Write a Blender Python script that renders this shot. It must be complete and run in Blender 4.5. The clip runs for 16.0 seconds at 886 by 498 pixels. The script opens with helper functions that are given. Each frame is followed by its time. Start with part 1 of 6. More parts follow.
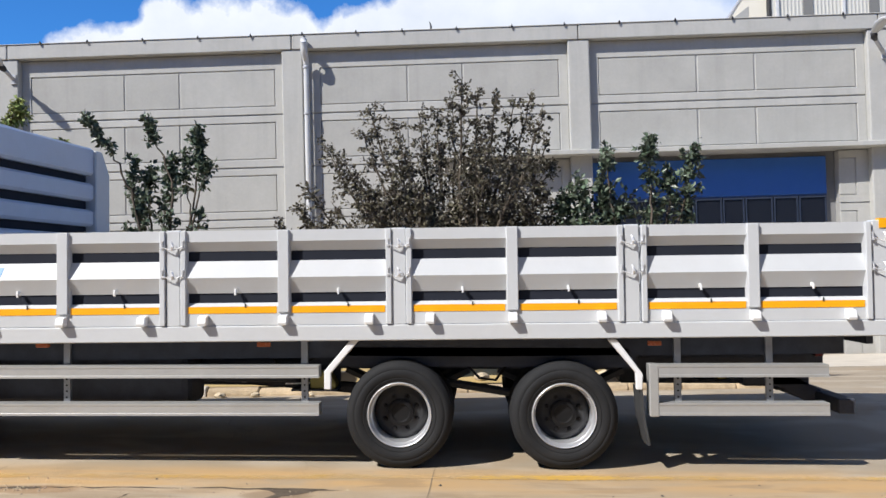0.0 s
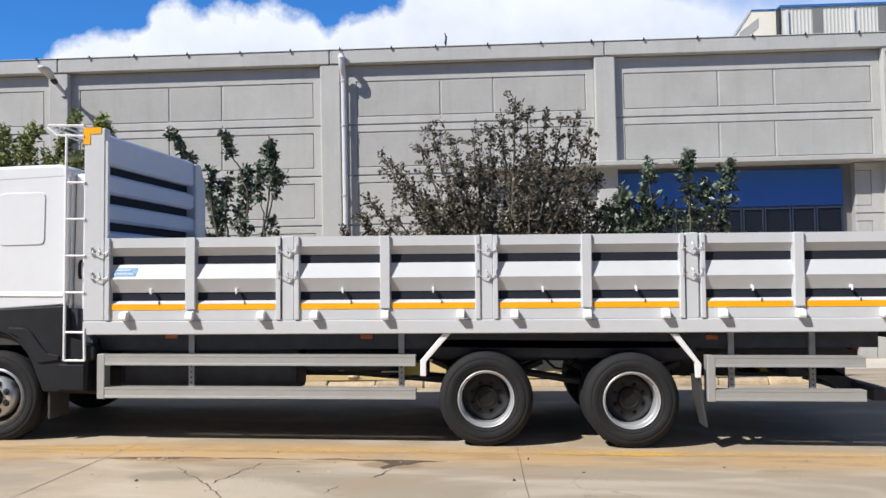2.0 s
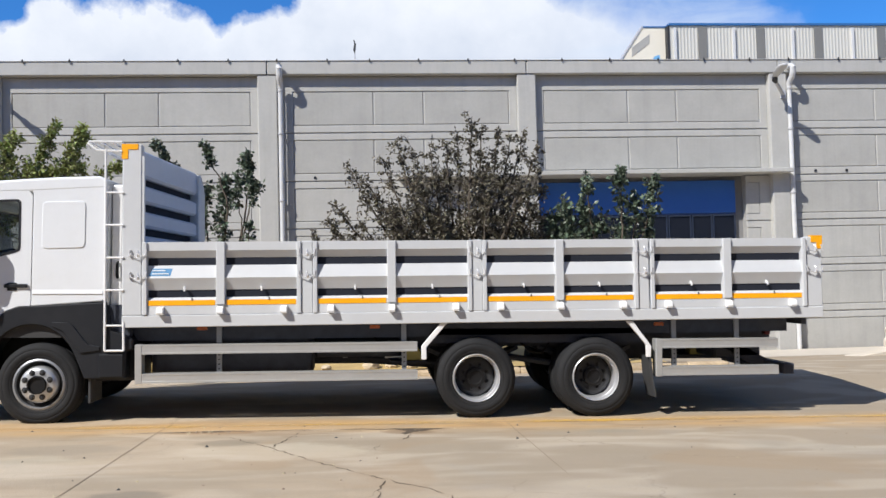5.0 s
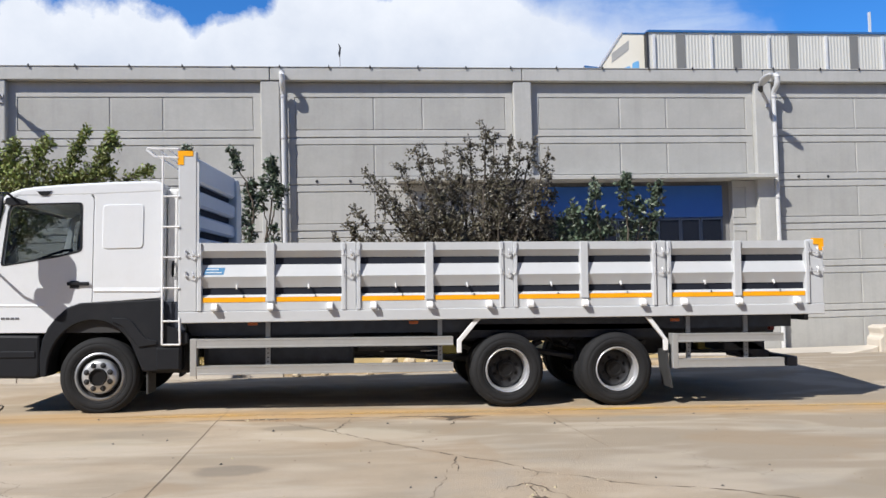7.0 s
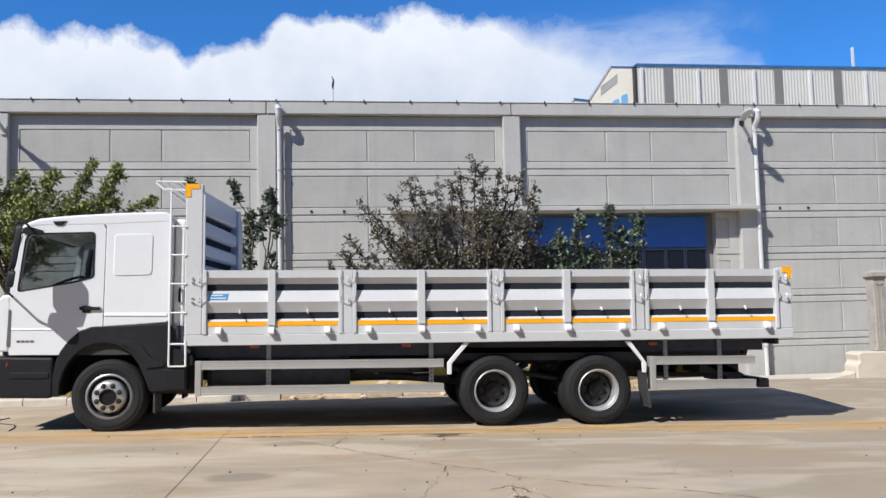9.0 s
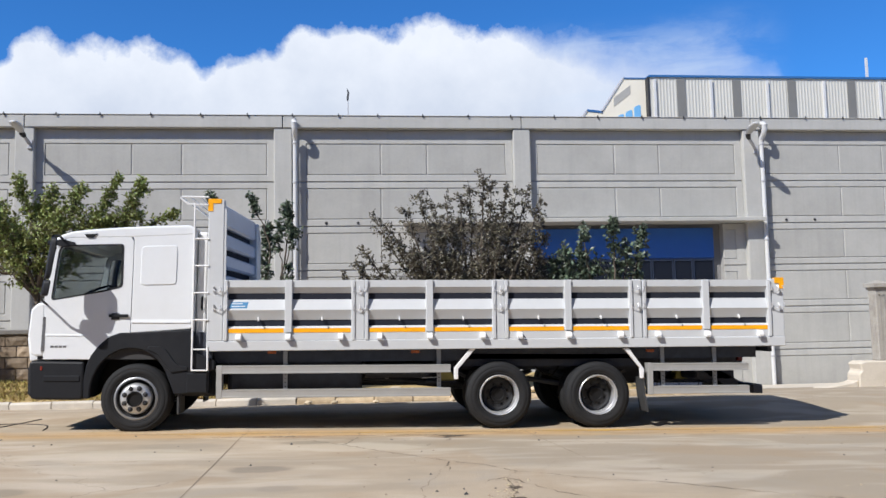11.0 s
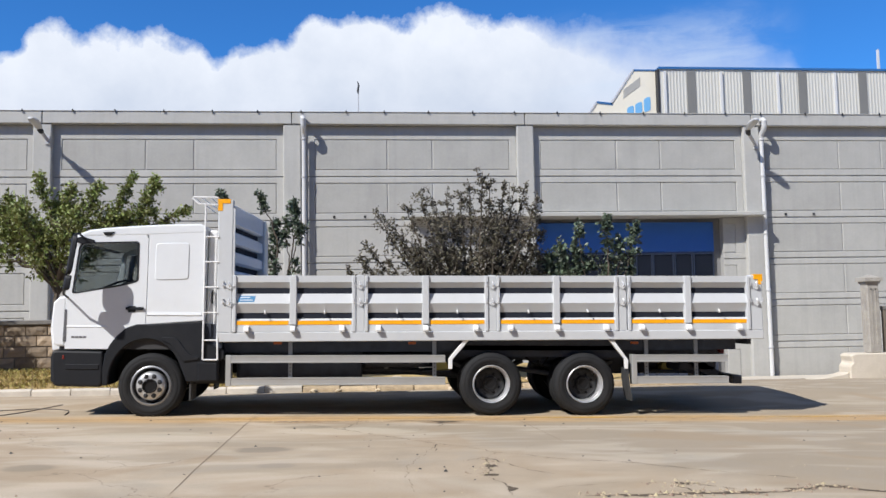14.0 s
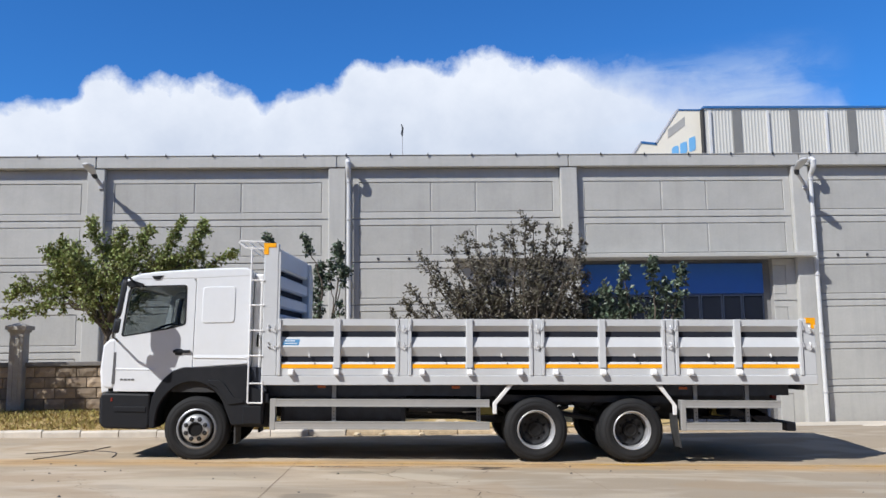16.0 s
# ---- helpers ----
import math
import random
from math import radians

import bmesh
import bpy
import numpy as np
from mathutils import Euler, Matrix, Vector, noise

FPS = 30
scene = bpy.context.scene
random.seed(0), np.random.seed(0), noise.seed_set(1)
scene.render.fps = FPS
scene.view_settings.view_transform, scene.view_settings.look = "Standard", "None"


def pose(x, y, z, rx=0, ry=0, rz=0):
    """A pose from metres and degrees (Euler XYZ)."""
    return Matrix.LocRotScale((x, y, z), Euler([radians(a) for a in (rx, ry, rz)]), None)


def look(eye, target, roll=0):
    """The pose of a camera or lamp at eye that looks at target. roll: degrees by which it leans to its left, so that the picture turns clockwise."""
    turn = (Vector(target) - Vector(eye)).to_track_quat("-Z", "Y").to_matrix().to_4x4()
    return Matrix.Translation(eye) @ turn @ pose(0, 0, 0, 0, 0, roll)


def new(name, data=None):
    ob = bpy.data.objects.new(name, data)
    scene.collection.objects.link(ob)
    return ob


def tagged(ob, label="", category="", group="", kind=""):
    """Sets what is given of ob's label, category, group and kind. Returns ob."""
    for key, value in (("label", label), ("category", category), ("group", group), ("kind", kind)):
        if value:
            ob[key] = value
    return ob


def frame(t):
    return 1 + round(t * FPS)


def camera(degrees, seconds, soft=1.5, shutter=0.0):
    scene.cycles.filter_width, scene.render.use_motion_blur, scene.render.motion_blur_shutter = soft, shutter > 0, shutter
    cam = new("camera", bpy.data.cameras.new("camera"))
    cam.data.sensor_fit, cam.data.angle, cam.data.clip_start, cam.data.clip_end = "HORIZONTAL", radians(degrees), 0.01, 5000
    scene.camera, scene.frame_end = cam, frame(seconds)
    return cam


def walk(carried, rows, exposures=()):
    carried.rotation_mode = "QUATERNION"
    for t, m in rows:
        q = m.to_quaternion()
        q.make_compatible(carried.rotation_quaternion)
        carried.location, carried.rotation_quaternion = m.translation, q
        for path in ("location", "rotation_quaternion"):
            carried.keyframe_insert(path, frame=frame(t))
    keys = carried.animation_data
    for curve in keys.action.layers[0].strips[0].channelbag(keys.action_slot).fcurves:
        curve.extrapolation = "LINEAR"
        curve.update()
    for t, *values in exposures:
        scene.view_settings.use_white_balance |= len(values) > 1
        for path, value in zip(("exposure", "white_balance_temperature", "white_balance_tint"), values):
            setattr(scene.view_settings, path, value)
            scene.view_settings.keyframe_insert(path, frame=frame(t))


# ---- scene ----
cam = camera(56.0, 16.0)
PATH = [
    (0, (0.667, -0.237, 1.787), (0.592, 1.761, 1.843), -0.7),
    (0.5, (0.505, -0.467, 1.765), (0.412, 1.53, 1.828), -0.4),
    (1, (0.269, -0.704, 1.742), (0.169, 1.293, 1.813), -0.4),
    (1.5, (0.094, -0.998, 1.746), (0.004, 0.999, 1.816), -0.4),
    (2, (-0.077, -1.3, 1.728), (-0.164, 0.696, 1.803), -0.4),
    (2.5, (-0.288, -1.503, 1.718), (-0.35, 0.494, 1.793), -0.4),
    (3, (-0.422, -1.742, 1.746), (-0.399, 0.256, 1.817), -0.6),
    (5.5, (-1.483, -2.969, 1.659), (-1.304, -0.978, 1.742), -0.6),
    (6, (-1.712, -3.061, 1.661), (-1.51, -1.073, 1.74), -0.6),
    (6.5, (-1.87, -3.306, 1.638), (-1.655, -1.319, 1.723), -0.6),
    (7, (-2.043, -3.502, 1.622), (-1.822, -1.517, 1.71), -0.6),
    (7.5, (-2.208, -3.591, 1.62), (-1.969, -1.607, 1.707), -0.6),
    (8, (-2.21, -3.784, 1.624), (-1.96, -1.802, 1.725), -0.6),
    (8.5, (-2.142, -3.996, 1.59), (-1.894, -2.016, 1.729), -0.6),
    (11, (-2.088, -4.838, 1.521), (-1.881, -2.857, 1.705), -0.4),
    (11.5, (-2.067, -5.025, 1.517), (-1.858, -3.045, 1.711), -0.3),
    (12, (-1.977, -5.168, 1.497), (-1.77, -3.189, 1.696), -0.4),
    (12.5, (-1.93, -5.277, 1.491), (-1.726, -3.297, 1.683), -0.3),
    (13, (-1.978, -5.442, 1.493), (-1.781, -3.459, 1.664), -0.3),
    (13.5, (-1.986, -5.558, 1.547), (-1.792, -3.574, 1.707), -0.2),
    (14, (-1.916, -5.604, 1.562), (-1.737, -3.618, 1.723), -0.2),
    (14.5, (-1.905, -5.618, 1.616), (-1.768, -3.631, 1.797), -0.2),
    (15, (-1.915, -5.562, 1.628), (-1.809, -3.576, 1.842), -0.1),
    (15.5, (-1.927, -5.616, 1.609), (-1.838, -3.632, 1.848), -0.0),
    (16, (-1.914, -5.586, 1.605), (-1.84, -3.604, 1.863), 0.0),
]
LEVEL = pose(0, 0, 0, 0, 0.785, 0)  # the truck stands nose up on the falling yard
walk(cam, [(t, LEVEL @ look(eye, target, roll)) for t, eye, target, roll in PATH],
     exposures=[(0, 0.27, 6370, 10), (3, 0.26, 6390, 10), (7, 0.17, 6380, 10), (11, 0.16, 6290, 10), (14.5, 0.16, 6310, 10), (16, 0.11, 6240, 10)])


# ---------------------------------------------------------------- sky, sun
SUN_TO = Vector((1.86, 1.52, -2.276)).normalized()
sun = new("sun", bpy.data.lights.new("sun", "SUN"))
sun.data.energy, sun.data.angle, sun.data.color = 5.2, radians(0.55), (1.0, 0.96, 0.90)
sun.matrix_world = look((-20, -16, 24), (-20 + SUN_TO.x, -16 + SUN_TO.y, 24 + SUN_TO.z))
SKY_STRENGTH = 0.061
CLOUD_TOP = [(-34, 8.0), (-29, 14.0), (-26.7, 15.6), (-24.8, 16.2), (-22.4, 17.0), (-21.3, 18.4), (-20.1, 18.6), (-18.8, 18.2), (-16.7, 18.9), (-14.1, 19.0), (-11.8, 18.4),
             (-10, 17.6), (-8.4, 18.6), (-5.3, 19.3), (-3.5, 20.4), (-0.5, 20.6), (2.4, 20.3), (4.2, 21.2), (6, 21.3), (8, 20.5), (10.8, 20.5), (15.4, 20.2),
             (18.4, 19.6), (22, 19.0), (25.5, 18.6), (28, 17.0), (32, 6.0)]


def link(tree, a, b):
    tree.links.new(a, b)


def node(tree, kind, **values):
    n = tree.nodes.new(kind)
    for k, v in values.items():
        if k in n.inputs:
            n.inputs[k].default_value = v
        else:
            setattr(n, k, v)
    return n


def mathn(tree, op, a, b=None, clamp=False):
    n = tree.nodes.new("ShaderNodeMath")
    n.operation, n.use_clamp = op, clamp
    for i, v in enumerate((a, b)):
        if v is None:
            continue
        if isinstance(v, (int, float)):
            n.inputs[i].default_value = v
        else:
            tree.links.new(v, n.inputs[i])
    return n.outputs[0]


def mapr(tree, v, a, b, c=0.0, d=1.0, smooth=False):
    n = tree.nodes.new("ShaderNodeMapRange")
    n.interpolation_type = "SMOOTHSTEP" if smooth else "LINEAR"
    tree.links.new(v, n.inputs[0])
    for i, x in zip((1, 2, 3, 4), (a, b, c, d)):
        n.inputs[i].default_value = x
    return n.outputs[0]


def mixc(tree, fac, a, b, blend="MIX"):
    n = tree.nodes.new("ShaderNodeMix")
    n.data_type, n.blend_type = "RGBA", blend
    for sock, v in ((n.inputs[0], fac), (n.inputs[6], a), (n.inputs[7], b)):
        if isinstance(v, (int, float)):
            sock.default_value = v
        elif isinstance(v, tuple):
            sock.default_value = (*v, 1.0) if len(v) == 3 else v
        else:
            tree.links.new(v, sock)
    return n.outputs[2]


def noise_tex(tree, vec, scale, detail=3.0, rough=0.55, dist=0.0):
    n = tree.nodes.new("ShaderNodeTexNoise")
    n.inputs["Scale"].default_value, n.inputs["Detail"].default_value = scale, detail
    n.inputs["Roughness"].default_value, n.inputs["Distortion"].default_value = rough, dist
    if vec is not None:
        tree.links.new(vec, n.inputs["Vector"])
    return n.outputs["Fac"]


world = bpy.data.worlds.new("sky")
scene.world = world
world.use_nodes = True
wt = world.node_tree
wt.nodes.clear()
sky = wt.nodes.new("ShaderNodeTexSky")
sky.sky_type, sky.sun_disc = "NISHITA", False
sky.sun_elevation, sky.sun_rotation = math.asin(-SUN_TO.z), math.atan2(-SUN_TO.x, -SUN_TO.y) % (2 * math.pi)
sky.altitude, sky.air_density, sky.dust_density, sky.ozone_density = 900, 1.0, 0.0, 2.2
coord = wt.nodes.new("ShaderNodeTexCoord").outputs["Generated"]
sep = wt.nodes.new("ShaderNodeSeparateXYZ")
link(wt, coord, sep.inputs[0])
az = mathn(wt, "ARCTAN2", sep.outputs[0], sep.outputs[1])
el = mathn(wt, "ARCSINE", sep.outputs[2])
az_f = mapr(wt, az, radians(-40), radians(40))
ramp = wt.nodes.new("ShaderNodeValToRGB")
ramp.color_ramp.interpolation = "EASE"
els = ramp.color_ramp.elements
els[0].position, els[1].position = (CLOUD_TOP[0][0] + 40) / 80, (CLOUD_TOP[-1][0] + 40) / 80
els[0].color = (CLOUD_TOP[0][1] / 30,) * 3 + (1,)
els[1].color = (CLOUD_TOP[-1][1] / 30,) * 3 + (1,)
for a, e in CLOUD_TOP[1:-1]:
    s = els.new((a + 40) / 80)
    s.color = (e / 30,) * 3 + (1,)
link(wt, az_f, ramp.inputs[0])
puff = noise_tex(wt, coord, 17, 5, 0.6)
fine = noise_tex(wt, coord, 60, 4, 0.6)
lump = mathn(wt, "ADD", mathn(wt, "MULTIPLY", mathn(wt, "SUBTRACT", puff, 0.5), 0.12),
             mathn(wt, "MULTIPLY", mathn(wt, "SUBTRACT", fine, 0.5), 0.022))
el_f = mathn(wt, "DIVIDE", mathn(wt, "ADD", el, radians(0.32)), radians(30))
gap = mathn(wt, "SUBTRACT", mathn(wt, "ADD", ramp.outputs[0], lump), el_f)
soft_edge = mapr(wt, az, radians(8), radians(24), 0.03, 0.16, True)
mask = mathn(wt, "DIVIDE", gap, soft_edge, True)
mask = mathn(wt, "MULTIPLY", mask, mapr(wt, az, radians(10), radians(27), 1.0, 0.78, True))
body_n = noise_tex(wt, coord, 9, 5, 0.6)
shade = mathn(wt, "ADD", mathn(wt, "MULTIPLY", mathn(wt, "SUBTRACT", body_n, 0.5), 1.3), mapr(wt, gap, 0.22, 0.02, 0.25, 0.95), True)
cloud_c = mixc(wt, shade, (0.54, 0.60, 0.71), (0.80, 0.83, 0.89))
sky_c = mixc(wt, 1.0, sky.outputs[0], (SKY_STRENGTH * 0.52, SKY_STRENGTH * 1.36, SKY_STRENGTH * 2.28), "MULTIPLY")
# grey veil added overhead, out of view, to make the fill light neutral
grey_fill_n = noise_tex(wt, coord, 2.4, 5, 0.6, 0.5)
grey_fill = mathn(wt, "MULTIPLY", mapr(wt, el, radians(33), radians(50), 0.0, 0.85, True), mapr(wt, grey_fill_n, 0.30, 0.62, 0.35, 1.0, True))
sky_c = mixc(wt, grey_fill, sky_c, (0.21, 0.215, 0.225))
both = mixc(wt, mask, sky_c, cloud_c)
# torn wisps at the cloud's thin end
stretch = wt.nodes.new("ShaderNodeMapping")
stretch.inputs["Scale"].default_value = (3.0, 3.0, 11.0)
stretch.inputs["Rotation"].default_value = (radians(8), radians(-14), 0)
link(wt, coord, stretch.inputs[0])
wisp_n = noise_tex(wt, stretch.outputs[0], 2.6, 6, 0.62, 0.7)
wisp_zone = mathn(wt, "MULTIPLY", mathn(wt, "MULTIPLY", mapr(wt, az, radians(9), radians(17), 0, 1, True), mapr(wt, az, radians(24), radians(30), 1, 0, True)),
                  mathn(wt, "MULTIPLY", mapr(wt, el, radians(13), radians(16), 0, 1, True), mapr(wt, el, radians(17.5), radians(20.6), 1, 0, True)))
both = mixc(wt, mathn(wt, "MULTIPLY", wisp_zone, mapr(wt, wisp_n, 0.38, 0.66, 0.06, 0.42, True)), both, (0.60, 0.70, 0.84))
bg = wt.nodes.new("ShaderNodeBackground")
link(wt, both, bg.inputs[0])
out = wt.nodes.new("ShaderNodeOutputWorld")
link(wt, bg.outputs[0], out.inputs[0])


# ---------------------------------------------------------------- materials
def material(name, base, rough=0.6, metal=0.0, var=0.12, scale=6.0, fine=60.0, bump=0.0, bump_scale=80.0, coat=0.0,
             dirt=None, dirt_amount=0.0, dirt_scale=1.2, per_object=0.0, per_island=0.0, transmission=0.0, spec=0.5, runs=0.0):
    m = bpy.data.materials.new(name)
    m.use_nodes = True
    t = m.node_tree
    b = t.nodes["Principled BSDF"]
    pos = t.nodes.new("ShaderNodeNewGeometry").outputs["Position"]
    big = noise_tex(t, pos, scale, 4, 0.6)
    small = noise_tex(t, pos, fine, 3, 0.6)
    value = mathn(t, "ADD", mathn(t, "MULTIPLY", big, 0.65), mathn(t, "MULTIPLY", small, 0.35))
    lo = tuple(c * (1 - var) for c in base)
    hi = tuple(min(1.0, c * (1 + var)) for c in base)
    col = mixc(t, mapr(t, value, 0.3, 0.7), lo, hi)
    if dirt:
        d = noise_tex(t, pos, dirt_scale, 6, 0.65)
        col = mixc(t, mapr(t, d, 0.5, 0.75, 0.0, dirt_amount), col, dirt)
    if runs:
        mp = t.nodes.new("ShaderNodeMapping")
        mp.inputs["Scale"].default_value = (4.0, 4.0, 0.22)
        link(t, pos, mp.inputs[0])
        col = mixc(t, mapr(t, noise_tex(t, mp.outputs[0], 1.0, 5, 0.6), 0.50, 0.72, 0.0, runs), col, tuple(c * 0.6 for c in base))
        blot = noise_tex(t, pos, 1.9, 5, 0.65, 0.6)
        col = mixc(t, mapr(t, blot, 0.52, 0.70, 0.0, runs * 0.8), col, tuple(min(1.0, c * 1.22) for c in base))
    if per_object:
        r = t.nodes.new("ShaderNodeObjectInfo").outputs["Random"]
        hsv = t.nodes.new("ShaderNodeHueSaturation")
        link(t, mapr(t, r, 0, 1, 1 - per_object, 1 + per_object), hsv.inputs["Value"])
        link(t, col, hsv.inputs["Color"])
        col = hsv.outputs[0]
    if per_island:
        r = t.nodes.new("ShaderNodeNewGeometry").outputs["Random Per Island"]
        hsv = t.nodes.new("ShaderNodeHueSaturation")
        link(t, mapr(t, r, 0, 1, 1 - per_island, 1 + per_island), hsv.inputs["Value"])
        link(t, mapr(t, r, 0, 1, 0.47, 0.53), hsv.inputs["Hue"])
        link(t, col, hsv.inputs["Color"])
        col = hsv.outputs[0]
    link(t, col, b.inputs["Base Color"])
    link(t, mapr(t, small, 0.2, 0.8, max(0.02, rough - 0.08), min(1, rough + 0.08)), b.inputs["Roughness"])
    b.inputs["Metallic"].default_value = metal
    b.inputs["Coat Weight"].default_value = coat
    b.inputs["Coat Roughness"].default_value = 0.08
    b.inputs["Specular IOR Level"].default_value = spec
    b.inputs["Transmission Weight"].default_value = transmission
    if bump:
        n = t.nodes.new("ShaderNodeBump")
        n.inputs["Strength"].default_value, n.inputs["Distance"].default_value = 0.6, bump
        link(t, noise_tex(t, pos, bump_scale, 4, 0.6), n.inputs["Height"])
        link(t, n.outputs[0], b.inputs["Normal"])
    return m


M = {}
M["cab_white"] = material("white cab paint", (0.74, 0.76, 0.785), 0.32, var=0.02, coat=0.5, dirt=(0.6, 0.57, 0.52), dirt_amount=0.15)
M["bed_paint"] = material("light grey bed paint", (0.560, 0.574, 0.590), 0.42, var=0.03, dirt=(0.5, 0.48, 0.45), dirt_amount=0.22, coat=0.15)
# bed paint with the blue skylight of the shaded headboard put into its colour
M["headboard_skylit"] = material("bed paint tinted by blue skylight", (0.505, 0.555, 0.645), 0.38, var=0.04, dirt=(0.48, 0.49, 0.5), dirt_amount=0.2, coat=0.2)
# near-black that stands for the shaded bed interior seen through the slots
M["slot_shade"] = material("near-black slot shade", (0.020, 0.023, 0.033), 0.8, var=0.1, spec=0.15)
M["orange_tape"] = material("orange reflective tape", (0.93, 0.41, 0.005), 0.4, var=0.08, fine=200)
M["orange_lens"] = material("orange lens", (0.36, 0.10, 0.035), 0.25, var=0.1)
M["black_plastic"] = material("black plastic", (0.0105, 0.0118, 0.0155), 0.55, var=0.15, bump=0.0006, bump_scale=300, dirt=(0.034, 0.034, 0.036), dirt_amount=0.35, spec=0.3)
M["chassis"] = material("chassis black", (0.040, 0.046, 0.062), 0.6, var=0.3, spec=0.3, dirt=(0.058, 0.060, 0.066), dirt_amount=0.4)
M["rubber"] = material("tyre rubber", (0.015, 0.0155, 0.017), 0.8, var=0.15, bump=0.001, bump_scale=150, dirt=(0.034, 0.033, 0.033), dirt_amount=0.35, dirt_scale=4, spec=0.3)
M["rim_steel"] = material("rim steel", (0.74, 0.75, 0.77), 0.36, metal=0.7, var=0.10)
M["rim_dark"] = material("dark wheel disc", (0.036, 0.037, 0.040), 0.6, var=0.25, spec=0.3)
M["rim_grey"] = material("grey wheel disc", (0.55, 0.56, 0.57), 0.36, metal=0.6, var=0.12)
M["flap"] = material("grey rubber flap", (0.05, 0.051, 0.053), 0.7, var=0.2, spec=0.3)
M["hub"] = material("hub black", (0.009, 0.009, 0.010), 0.55, var=0.2, spec=0.25)
M["alu"] = material("anodised rail", (0.47, 0.47, 0.46), 0.42, metal=0.45, var=0.06, fine=30, dirt=(0.36, 0.34, 0.31), dirt_amount=0.3)
M["galv"] = material("galvanised steel", (0.30, 0.31, 0.33), 0.45, metal=0.6, var=0.15, fine=40)
M["galv_pale"] = material("pale galvanised steel", (0.68, 0.68, 0.69), 0.4, metal=0.4, var=0.12, fine=40)
M["white_metal"] = material("white painted steel", (0.78, 0.78, 0.78), 0.4, var=0.04)
M["seat"] = material("seat cloth", (0.05, 0.052, 0.06), 0.9, var=0.2)
M["interior"] = material("cab lining", (0.04, 0.04, 0.042), 0.85, var=0.1)
M["sticker_blue"] = material("blue sticker", (0.06, 0.22, 0.42), 0.4, var=0.05)
M["sticker_white"] = material("white print", (0.75, 0.8, 0.85), 0.5, var=0.03)
M["badge"] = material("grey badge", (0.22, 0.22, 0.23), 0.3, metal=0.5, var=0.1)
M["red_lens"] = material("red lens", (0.22, 0.03, 0.02), 0.25, var=0.1)
M["dark_lens"] = material("dark red lens", (0.10, 0.01, 0.01), 0.3, var=0.1)
M["concrete_wall"] = material("precast concrete", (0.400, 0.393, 0.365), 0.85, var=0.10, scale=0.9, fine=14, bump=0.003, bump_scale=40,
                              dirt=(0.285, 0.28, 0.265), dirt_amount=0.35, dirt_scale=0.6, per_object=0.05, runs=0.2)
M["concrete_frame"] = material("precast frame", (0.430, 0.423, 0.395), 0.85, var=0.09, scale=0.7, fine=12, bump=0.003, bump_scale=40,
                               dirt=(0.305, 0.30, 0.285), dirt_amount=0.35, dirt_scale=0.5, runs=0.22)
# wall colour darkened to deepen the shade of the entrance recess
M["shade_wall"] = material("shade-darkened entrance wall", (0.215, 0.213, 0.212), 0.85, var=0.1, scale=0.8, fine=15)
# colour of the added south wall, chosen to make shaded faces darker and bluer
M["fill_block_tone"] = material("blue-grey of the fill block", (0.17, 0.215, 0.29), 0.6, var=0.08, scale=0.4, fine=6)
M["pipe"] = material("light grey pipe", (0.57, 0.57, 0.56), 0.4, var=0.06, dirt=(0.45, 0.43, 0.4), dirt_amount=0.4)
M["lamp_grey"] = material("lamp grey", (0.42, 0.42, 0.43), 0.5, var=0.1)
M["lamp_pale"] = material("weathered pale lamp shell", (0.50, 0.50, 0.49), 0.5, var=0.1, dirt=(0.33, 0.32, 0.3), dirt_amount=0.5, dirt_scale=3)
M["clip_black"] = material("black clip", (0.02, 0.02, 0.022), 0.6, var=0.2)
M["blue_sign"] = material("blue sign film", (0.035, 0.12, 0.40), 0.35, var=0.05, scale=2)
M["blue_frame"] = material("blue door frame", (0.035, 0.07, 0.19), 0.4, var=0.06)
M["dark_frame"] = material("dark window frame", (0.028, 0.038, 0.065), 0.4, var=0.08)
M["corrugated"] = material("corrugated sheet", (0.52, 0.505, 0.45), 0.5, var=0.05, scale=0.3, fine=3)
M["corrugated_dark"] = material("dark corrugated strip", (0.175, 0.17, 0.155), 0.5, var=0.08, scale=0.3, fine=3)
M["gable"] = material("cream gable", (0.72, 0.67, 0.55), 0.6, var=0.04, scale=0.3, fine=2)
M["louvre"] = material("grey louvre", (0.36, 0.35, 0.32), 0.6, var=0.1, scale=1, fine=6)
M["blue_trim"] = material("blue roof trim", (0.03, 0.12, 0.30), 0.4, var=0.06)
M["letter_blue"] = material("letter blue", (0.16, 0.40, 0.66), 0.5, var=0.05)
M["limestone"] = material("split limestone block", (0.29, 0.225, 0.16), 0.9, var=0.25, scale=7, fine=50, bump=0.012, bump_scale=22, per_object=0.34)
M["groove"] = material("groove concrete", (0.34, 0.335, 0.32), 0.9, var=0.15, scale=3)
M["mortar"] = material("mortar", (0.16, 0.135, 0.11), 0.95, var=0.2, scale=9)
M["coping"] = material("coping stone", (0.17, 0.16, 0.15), 0.9, var=0.2, scale=6, fine=40, bump=0.004)
M["post_stone"] = material("carved post stone", (0.36, 0.335, 0.295), 0.9, var=0.2, scale=3, fine=30, bump=0.006, dirt=(0.22, 0.2, 0.18), dirt_amount=0.6, dirt_scale=2.5)
M["plinth"] = material("plinth concrete", (0.58, 0.52, 0.43), 0.9, var=0.1, scale=1.5, fine=25, bump=0.004, dirt=(0.4, 0.35, 0.28), dirt_amount=0.4)
M["kerb"] = material("kerb concrete", (0.55, 0.50, 0.43), 0.9, var=0.14, scale=3, fine=40, bump=0.004, dirt=(0.34, 0.3, 0.25), dirt_amount=0.5, per_object=0.08)
